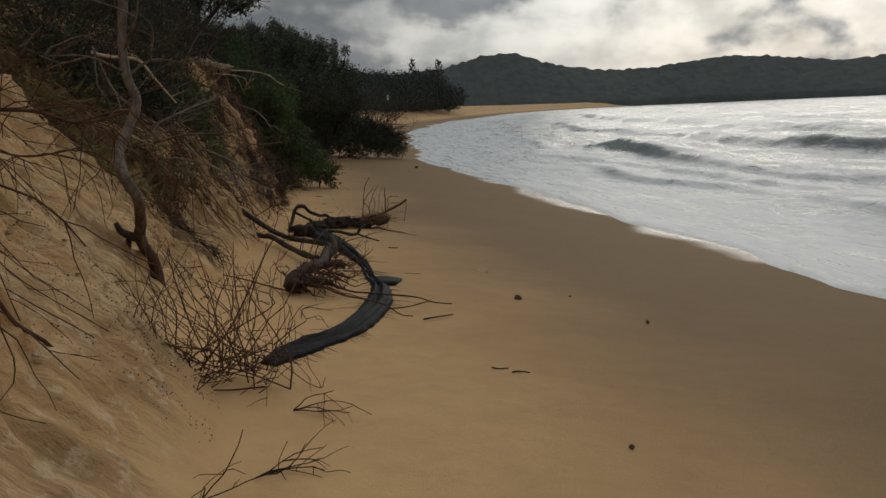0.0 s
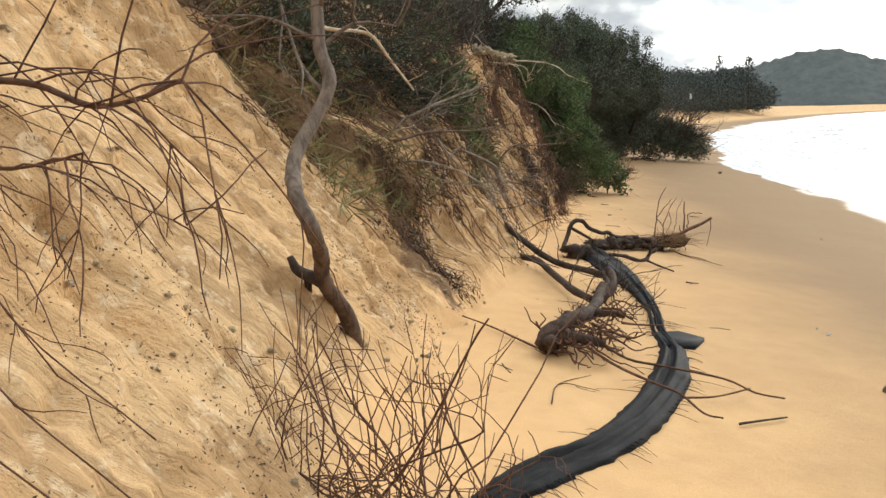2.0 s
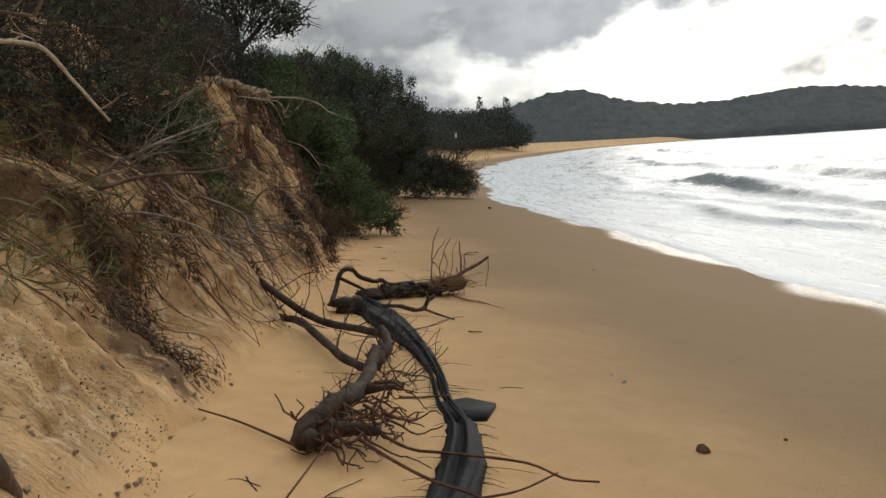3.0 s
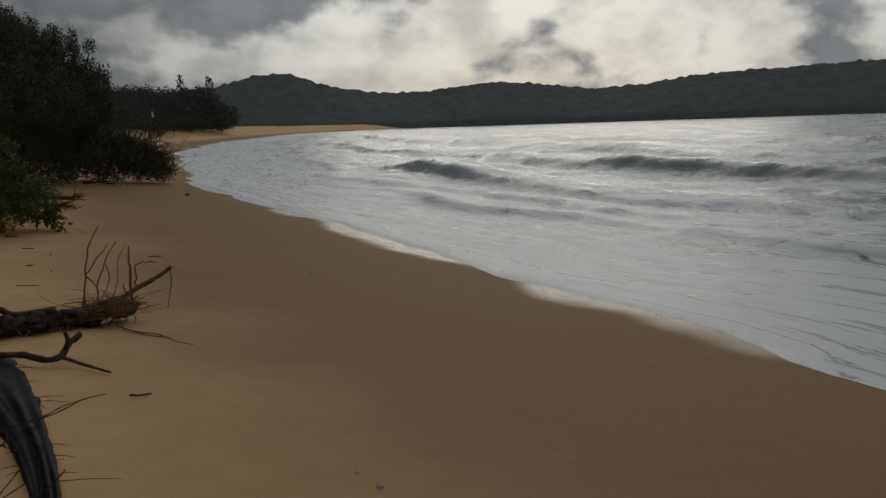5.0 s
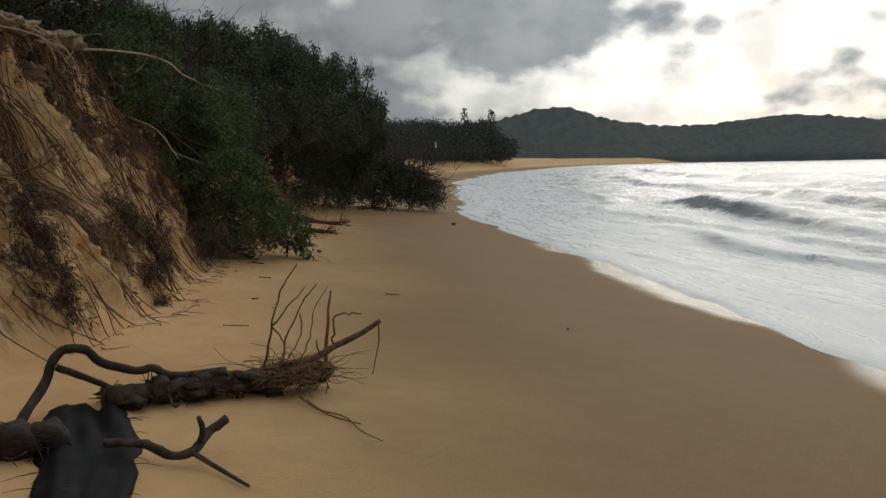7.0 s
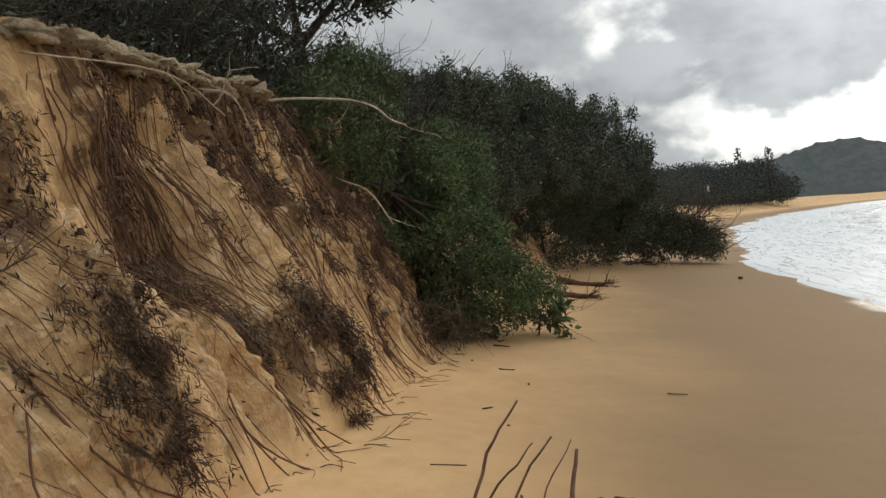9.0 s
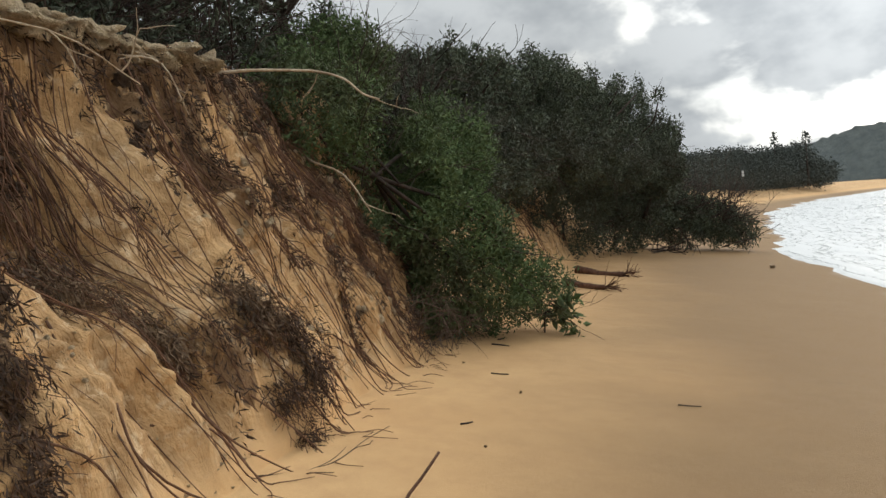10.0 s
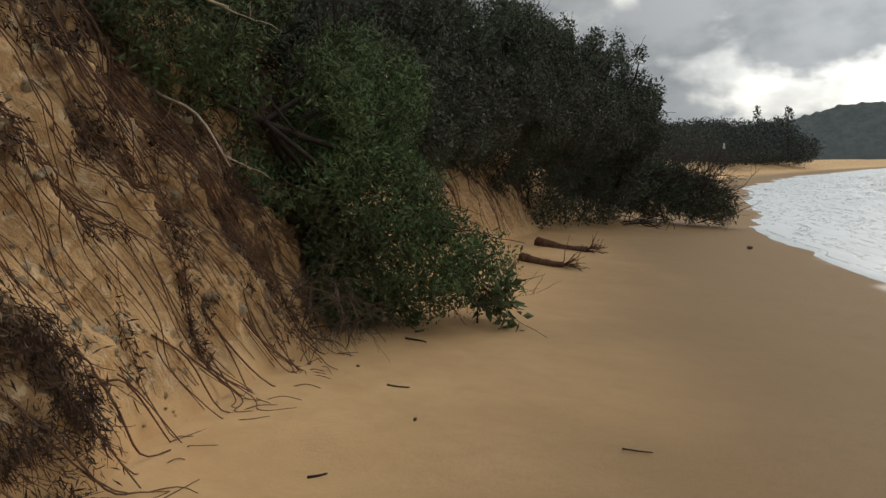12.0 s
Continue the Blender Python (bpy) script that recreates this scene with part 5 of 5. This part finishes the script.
def lip_roots():
    for pts, r, lab in (([(-2.78, 7.12, 2.27), (-2.66, 7.15, 2.23), (-2.46, 7.3, 2.2), (-2.37, 7.4, 2.05), (-2.21, 7.45, 1.82)], 0.015, "bleached dead limb hanging over the slope"), ([(-4.4, 16.5, 2.60), (-4.2, 16.7, 2.62), (-4.0, 16.9, 2.62), (-3.73, 17.0, 2.58), (-3.5, 17.0, 2.49), (-3.35, 17.0, 2.36), (-3.22, 17.03, 2.30)], 0.014, "bleached bent root sticking out from the dune lip"), ([(-4.9, 21.0, 2.74), (-4.64, 21.1, 2.65), (-4.45, 21.1, 2.63)], 0.02, "bleached broken branch end among shrubs"), ([(-4.8, 18.0, 2.35), (-4.4, 17.7, 2.0), (-3.95, 17.6, 1.8), (-3.7, 17.6, 1.45)], 0.012, "pale thin dead branch hanging over the shrub"), ([(-4.0, 15.2, 2.5), (-3.75, 15.3, 2.42), (-3.62, 15.35, 2.1)], 0.007, "pale root hanging from the lip"), ([(-3.6, 13.4, 2.4), (-3.3, 14.1, 2.35), (-3.45, 14.8, 2.2)], 0.006, "pale root hanging from the lip")):
        ob = thing("exposed_root", pts[0], lab, "root", "exposed roots")
        s = Shape(int(900 + r * 1000 + pts[0][1]))
        c = s.limb(pts, r, r * 0.5, 7, bumps=0.08)
        part("stem", s, BARK_PALE, ob)
        s = Shape(int(910 + r * 1000 + pts[0][1]))
        for i in (len(c) // 2, len(c) - 2):
            s.spray(c[i], s.r.normal(size=3) + (0.4, 0, -0.4), 0.25, 0.005, 1, kids=2)
        part("rootlets", s, BARK_PALE, ob)
    s = Shape(930)
    s.limb([(-4.38, 21.4, 1.45), (-4.45, 21.4, 1.9), (-4.6, 21.4, 2.52)], 0.055, 0.05, 8)
    single("leaning_post", s, BARK_GREY, "grey weathered post leaning in the shrubs", "post")


hanging_roots()
face_litter()
clods()
lip_roots()


# ---- shrubs and trees of the dune ----
tree("green_shrub", (-4.7, 18.3, 2.3), [((-4.55, 18.0, 2.45), (0.75, 0.75, 0.6)), ((-4.9, 19.0, 3.0), (0.7, 0.8, 0.6)), ((-4.2, 19.1, 1.75), (0.65, 0.8, 0.75)), ((-4.3, 20.3, 2.1), (0.7, 0.8, 0.75)), ((-3.95, 19.9, 1.0), (0.65, 0.8, 0.75)), ((-3.75, 20.3, 0.55), (0.7, 0.75, 0.55)), ((-4.2, 19.9, 0.4), (0.45, 0.8, 0.45)), ((-3.35, 20.85, 0.40), (0.42, 0.5, 0.45))], LEAF_GREEN, BARK_DARK, "dense green shrub slumped down the dune face to the sand", "shrub", count=6800, each=12, size=0.062, width=0.32, trunk=0.045, seed=1001, twigs=120, foliage="foliage")
tree("green_shrub", (-3.35, 20.9, 0.0), [((-3.05, 20.85, 0.10), (0.10, 0.12, 0.14))], LEAF_GREEN, BARK_DARK, "small leafy shoot at the shrub's foot", "shrub", count=16, each=6, size=0.14, width=0.45, trunk=0.01, seed=1002, twigs=3, foliage="foliage")
tree("green_shrub", (-3.5, 10.6, 2.3), [((-3.1, 10.5, 1.75), (0.28, 0.35, 0.45)), ((-2.95, 10.6, 1.4), (0.2, 0.25, 0.3))], LEAF_GREEN, BARK_DARK, "small green shrub hanging on the eroded slope", "shrub", "slope shrubs", count=200, each=10, size=0.10, width=0.25, trunk=0.02, seed=1003, twigs=30, foliage="foliage")
tree("green_shrub", (-4.4, 13.6, 2.7), [((-4.2, 13.2, 2.9), (0.5, 0.9, 0.4)), ((-4.4, 12.2, 3.0), (0.6, 0.8, 0.5))], LEAF_DARK, BARK_DARK, "dark scrub on the dune lip", "shrub", "lip scrub", count=240, each=8, size=0.09, width=0.3, trunk=0.03, seed=1004, twigs=120, foliage="foliage")
for i, (x, y, z, a, b, c) in enumerate(((-4.2, 7.2, 2.75, 0.7, 0.8, 0.55), (-3.9, 8.6, 2.6, 0.7, 0.8, 0.6), (-3.8, 10.0, 2.6, 0.7, 0.8, 0.6), (-4.0, 11.3, 2.7, 0.6, 0.8, 0.6), (-3.5, 8.0, 2.3, 0.35, 0.5, 0.35), (-3.3, 9.4, 2.1, 0.3, 0.4, 0.35))):
    tree("dark_scrub", (x - 0.4, y, z - 0.2), [((x, y, z), (a, b, c)), ((x + 0.15, y + 0.4, z - 0.3), (a * 0.6, b * 0.6, c * 0.7))], LEAF_DARK if i % 3 else LEAF_GREEN, BARK_DARK, "dark twiggy scrub overhanging the eroded face", "scrub", "overhanging scrub", count=260, each=9, size=0.07, width=0.22, trunk=0.03, seed=1010 + i, twigs=90, foliage="foliage")
TOPS = ((-6.0, 21.5, 3.8, 1.0), (-6.2, 23.2, 3.9, 1.1), (-6.4, 25.0, 4.2, 1.2), (-6.5, 27.0, 4.4, 1.2), (-6.3, 29.0, 4.7, 1.3), (-6.1, 31.0, 4.7, 1.3), (-5.9, 33.2, 4.6, 1.3), (-5.5, 35.5, 4.5, 1.25))
for i, (x, y, top, r) in enumerate(TOPS):
    k = np.random.default_rng(40 + i)
    lumps = [((x + k.normal() * 0.25, y + k.normal() * 0.3, top - r * 0.55), (r * 0.8, r, r * 0.6)), ((x + 0.45, y - 0.3, top - r * 1.35), (r * 0.9, r, r * 0.7)), ((x + 0.6, y + 0.4, top - r * 1.8), (r * 0.8, r * 0.9, r * 0.5))]
    lumps += [((x + k.normal() * 0.6, y + k.normal() * 0.7, top - 0.22 + k.uniform(-0.35, 0.12)), (0.17, 0.17, k.uniform(0.3, 0.5))) for _ in range(11)]
    tree("coastal_tree", (x - 0.2, y, float(top_z(np.array(x - 0.2), np.array(y)))), lumps, LEAF_DARK, BARK_DARK, "dark wind-clipped coastal tree on the dune", "tree", "dune trees", count=2700, each=13, size=0.075, width=0.44, seed=1100 + 3 * i, twigs=50, up=0.5)
tree("coastal_tree", (-5.3, 36.5, 1.0), [((-4.6, 36.0, 3.2), (0.6, 0.8, 0.7)), ((-5.0, 36.4, 2.2), (1.0, 1.0, 0.9)), ((-4.4, 36.2, 2.6), (0.4, 0.5, 0.5)), ((-5.4, 37.0, 1.2), (1.0, 1.0, 0.9))], LEAF_DARK, BARK_DARK, "dark tree at the dune end with see-through branch tips", "tree", "dune trees", count=800, each=12, size=0.13, width=0.36, seed=1180, twigs=60, up=0.5)
for i, (x, y, z, r) in enumerate(((-5.6, 23.5, 2.2, 0.7), (-6.0, 25.5, 2.2, 0.8), (-6.5, 28.0, 2.1, 0.8), (-6.7, 30.5, 1.7, 0.9), (-6.4, 33.0, 1.1, 1.1), (-6.2, 35.5, 0.9, 1.0), (-6.2, 37.5, 0.7, 1.0))):
    tree("dark_scrub", (x - 0.3, y, z - 0.5), [((x, y, z), (r, r * 1.1, r)), ((x - 0.5, y, z + 0.8), (r, r, r * 0.8))], LEAF_DARK, BARK_DARK, "dark dense scrub below the dune trees", "scrub", "slope scrub", count=700, each=12, size=0.095, width=0.3, trunk=0.04, seed=1200 + 3 * i, twigs=60, foliage="foliage")
for i, (x, y) in enumerate(((-8.5, 15), (-9, 18.5), (-9, 22), (-9.2, 26), (-9.2, 30), (-9, 34), (-7.5, 11), (-7.5, 7), (-8, 3))):
    z = float(top_z(np.array(x), np.array(y)))
    k = np.random.default_rng(70 + i)
    tree("coastal_tree", (x, y, z), [((x, y, z + 1.0), (1.4, 1.7, 0.8)), ((x + 0.4, y + 0.6, z + 0.4), (1.3, 1.6, 0.6)), ((x, y - 0.8, z + 1.4), (0.7, 0.8, 0.5))], LEAF_DARK, BARK_DARK, "dark coastal tree standing back from the dune edge", "tree", "back trees", count=750, each=11, size=0.14, width=0.36, seed=1300 + 3 * i, twigs=60, up=0.4)
tree("gnarled_tree", (-5.25, 19.0, 3.0), [((-5.9, 18.7, 4.5), (0.9, 0.9, 0.5)), ((-4.9, 19.3, 4.35), (0.7, 0.7, 0.35)), ((-6.6, 18.2, 4.3), (0.7, 0.8, 0.5)), ((-5.4, 18.6, 4.9), (0.9, 0.9, 0.4))], LEAF_DARK, BARK_DARK, "gnarled dark tree with spreading limbs above the dune lip", "tree", count=800, each=10, size=0.11, width=0.36, trunk=0.10, seed=1400, twigs=160)


for i, (x, y, top, r) in enumerate(((-4.6, 11.4, 3.35, 0.6), (-4.75, 12.5, 3.5, 0.65), (-5.0, 13.6, 3.65, 0.7), (-5.5, 14.7, 3.9, 0.8), (-5.6, 15.8, 4.0, 0.8), (-5.7, 16.9, 4.1, 0.85), (-5.4, 17.9, 3.95, 0.8), (-5.5, 19.9, 3.7, 0.75), (-4.9, 9.9, 3.4, 0.7), (-5.0, 8.6, 3.5, 0.7))):
    k = np.random.default_rng(90 + i)
    lumps = [((x, y, top - r * 0.7), (r, r, r * 0.65)), ((x + 0.2, y - 0.2, top - r * 1.4), (r * 0.9, r * 1.1, r * 0.6))]
    lumps += [((x + k.normal() * 0.35, y + k.normal() * 0.4, top - 0.15 + k.uniform(-0.3, 0.1)), (0.16, 0.16, k.uniform(0.2, 0.4))) for _ in range(5)]
    tree("lip_scrub", (x - 0.1, y, float(top_z(np.array(x - 0.1), np.array(y)))), lumps, LEAF_DARK, BARK_DARK, "dark twiggy scrub standing dense along the dune lip", "scrub", "scrub along the lip", count=520, each=10, size=0.08, width=0.32, trunk=0.05, seed=1450 + 11 * i, twigs=110, foliage="foliage", up=0.4)


def shrub_thicket():
    """Bare brown twigs that hang out under the slumped green shrub."""
    s = Shape(1490)
    ob = thing("dead_thicket", (-3.9, 19.2, 0.05), "thicket of bare brown twigs under the slumped shrub", "dead twigs")
    for k in range(60):
        y = s.r.uniform(18.6, 20.4)
        x = float(toe_x(y)) + s.r.uniform(-0.3, 0.45)
        s.spray((x, y, bz(x, y) + s.r.uniform(0.02, 0.5)), (0.5 + s.r.normal() * 0.4, -0.25 + s.r.normal() * 0.5, 0.2 + s.r.normal() * 0.5), s.r.uniform(0.25, 0.55), 0.006, 2, 0.5, droop=0.4, kids=3)
    part("twigs", s, BARK_BROWN, ob)


shrub_thicket()


def bare_bushes():
    for i, (x, y, h, n) in enumerate(((-5.6, 14.6, 1.1, 26), (-6.0, 15.6, 1.2, 30), (-5.4, 16.4, 0.9, 26), (-5.9, 17.2, 1.2, 26), (-5.0, 13.4, 0.9, 22), (-5.2, 20.0, 0.9, 14), (-4.7, 20.2, 0.8, 9), (-5.6, 21.0, 0.8, 14), (-3.9, 12.6, 0.7, 16), (-3.7, 9.0, 0.6, 16), (-3.6, 10.5, 0.6, 16), (-3.9, 7.8, 0.7, 16))):
        s = Shape(1500 + i)
        z = float(top_z(np.array(x), np.array(y))) - 0.1
        for k in range(n):
            s.spray((x + s.r.normal() * 0.35, y + s.r.normal() * 0.4, z), (s.r.normal() * 0.35, s.r.normal() * 0.35, 1), h * s.r.uniform(0.5, 0.9), 0.009, 2, 0.45, kids=3, sides=3)
        single("bare_bush", s, BARK_DARK, "bare dark twiggy bush on the dune top", "bush", "bare bushes")
    # dead branches strewn over the upper slope
    for i in range(26):
        s = Shape(1540 + i)
        y = s.r.uniform(7.6, 11.2)
        p = fp(y, s.r.uniform(0.3, 0.95)) + np.array((0.06, 0, 0.06))
        way = np.array((0.7 + s.r.normal() * 0.5, 0.3 + s.r.normal() * 0.6, -0.5 + s.r.normal() * 0.7))
        ob = thing("dead_branch", p, "dead bare branch caught on the eroded slope", "branch", "dead branches on the slope")
        bark = BARK_GREY if i % 3 == 0 else BARK_BROWN
        c = s.limb([p + way / np.linalg.norm(way) * t + s.r.normal(size=3) * 0.05 for t in np.linspace(0, s.r.uniform(0.5, 1.1), 4)], s.r.uniform(0.008, 0.016), 0.004, 6)
        limb = part("limb", s, bark, ob)
        s = Shape(1570 + i)
        for q in s.r.integers(3, len(c), 5):
            s.spray(c[q], way + s.r.normal(size=3) * 0.6, s.r.uniform(0.2, 0.5), 0.004, 1, 0.5, kids=3)
        part("twigs", s, bark, limb)


bare_bushes()


def fallen_tree():
    z = bz(-4.5, 40.5)
    ob = thing("fallen_tree", (-5.5, 40.0, bz(-5.5, 40)), "fallen dark tree with bare crown lying across the beach", "fallen tree")
    s = Shape(1600)
    s.limb([(-8.0, 38.5, 1.6), (-6.5, 39.5, 0.9), (-5.0, 40.5, 0.45), (-3.4, 41.8, 0.1)], 0.16, 0.06, 9, bumps=0.08)
    part("trunk", s, BARK_DARK, ob)
    s = Shape(1601)
    for k in range(90):
        st = np.array((-6.8, 39.3, 0.9)) + (np.array((-3.6, 41.6, 0.2)) - np.array((-6.8, 39.3, 0.9))) * s.r.random()
        s.spray(st, (0.55 + s.r.normal() * 0.4, 0.1 + s.r.normal() * 0.4, 0.6 + s.r.normal() * 0.4), s.r.uniform(0.8, 1.6), 0.022, 2, 0.4, kids=3)
    for k in range(14):
        s.spray((-5.6 + s.r.normal() * 0.8, 39.0 + s.r.normal() * 0.5, z + 0.15), (s.r.normal(), -0.5, 0.1), 1.2, 0.02, 1, kids=3)
    part("twigs", s, BARK_DARK, ob)
    s = Shape(1602)
    lumps = [((-3.9, 41.3, 0.5), (0.85, 0.8, 0.8)), ((-3.15, 41.9, 0.15), (0.6, 0.6, 0.6)), ((-4.9, 40.6, 0.6), (1.0, 0.9, 0.9)), ((-6.0, 39.8, 0.9), (1.1, 0.9, 1.0)), ((-7.0, 39.2, 1.4), (1.1, 0.9, 1.0)), ((-5.6, 40.2, 1.5), (0.9, 0.8, 0.7)), ((-4.6, 40.9, 1.1), (0.7, 0.7, 0.5))]
    c = in_lumps(s.r, lumps, 2600)
    c = c[c[:, 2] > beach_z(c[:, 0], c[:, 1]) + 0.03]
    s.leaves(sprigs(s.r, c, 9, 0.09), 0.16, 0.22, 0.0)
    part("foliage", s, LEAF_DARK, ob, smooth=False)


fallen_tree()


def far_shore():
    s = Shape(1700)
    for k in range(230):
        y = s.r.uniform(130, 310)
        x = toe_x(y) - s.r.uniform(1.5, 42)
        z = float(top_z(np.array(float(x)), np.array(y)))
        h = s.r.uniform(0.45, 0.95) * (0.045 * y)
        lumps = [((x, y, z + h * 0.6), (h * 0.5, h * 0.5, h * 0.45)), ((x + s.r.normal() * h * 0.3, y, z + h * 0.3), (h * 0.6, h * 0.6, h * 0.35)), ((x + s.r.normal() * h * 0.2, y, z + h * 0.9), (h * 0.2, h * 0.2, h * 0.2))]
        c = in_lumps(s.r, lumps, 210)
        s.leaves(sprigs(s.r, c, 6, h * 0.045), h * 0.062, 0.5, 0.3)
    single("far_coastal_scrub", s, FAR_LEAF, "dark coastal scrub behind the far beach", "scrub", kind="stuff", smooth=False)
    for i, (az, el, y) in enumerate(((-3.25, 3.45, 240), (-1.5, 3.35, 240))):
        x = y * math.tan(radians(az))
        z0 = float(top_z(np.array(x), np.array(float(y))))
        top = 1.4 + y * math.tan(radians(el))
        ob = thing("pine_tree", (x, y, z0), "tall dark pine standing above far scrub", "tree", "far pines")
        s = Shape(1750 + i)
        s.tube([(x, y, z0), (x, y, top)], 0.3, 0.05, 6)
        part("trunk", s, BARK_DARK, ob)
        s = Shape(1760 + i)
        pts = []
        for lev in np.linspace(0.25, 1, 16):
            zz = z0 + (top - z0) * lev
            rr = (1.05 - lev) * 4.6 + 0.3
            for a in s.r.uniform(0, 6.28, 26):
                q = s.r.random() ** 0.5 * rr
                pts.append((x + q * math.cos(a), y + q * math.sin(a), zz - 0.12 * q + s.r.normal() * 0.15))
        s.leaves(np.array(pts), 0.75, 0.4, 0.3)
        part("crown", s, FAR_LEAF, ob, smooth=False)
    y = 120.0
    x = y * math.tan(radians(-4.9))
    z0 = float(top_z(np.array(x), np.array(y)))
    ob = thing("beach_sign", (x, y, z0), "small white sign on a post among far scrub", "sign")
    s = Shape(1780)
    s.tube([(x, y, z0 - 0.2), (x, y, 3.6)], 0.05, 0.05, 6)
    part("post", s, BARK_DARK, ob)
    s = Shape(1781)
    s.put([(x + a * 0.13, y + c * 0.02, 3.9 + d * 0.35) for a in (-1, 1) for c in (-1, 1) for d in (-1, 1)], [(0, 1, 3, 2), (4, 6, 7, 5), (0, 4, 5, 1), (2, 3, 7, 6), (1, 5, 7, 3), (0, 2, 6, 4)])
    part("panel", s, material("white_paint", far_wood_look((0.75, 0.75, 0.72), (0.82, 0.82, 0.80), 3.0)), ob, smooth=False)


# aerial haze painted into the leaves: lighter, greyer, little contrast
FAR_LEAF = material("far_haze_tinted_leaf", leaf_look((0.050, 0.058, 0.050), (0.062, 0.070, 0.058), (0.048, 0.055, 0.049)))
far_shore()
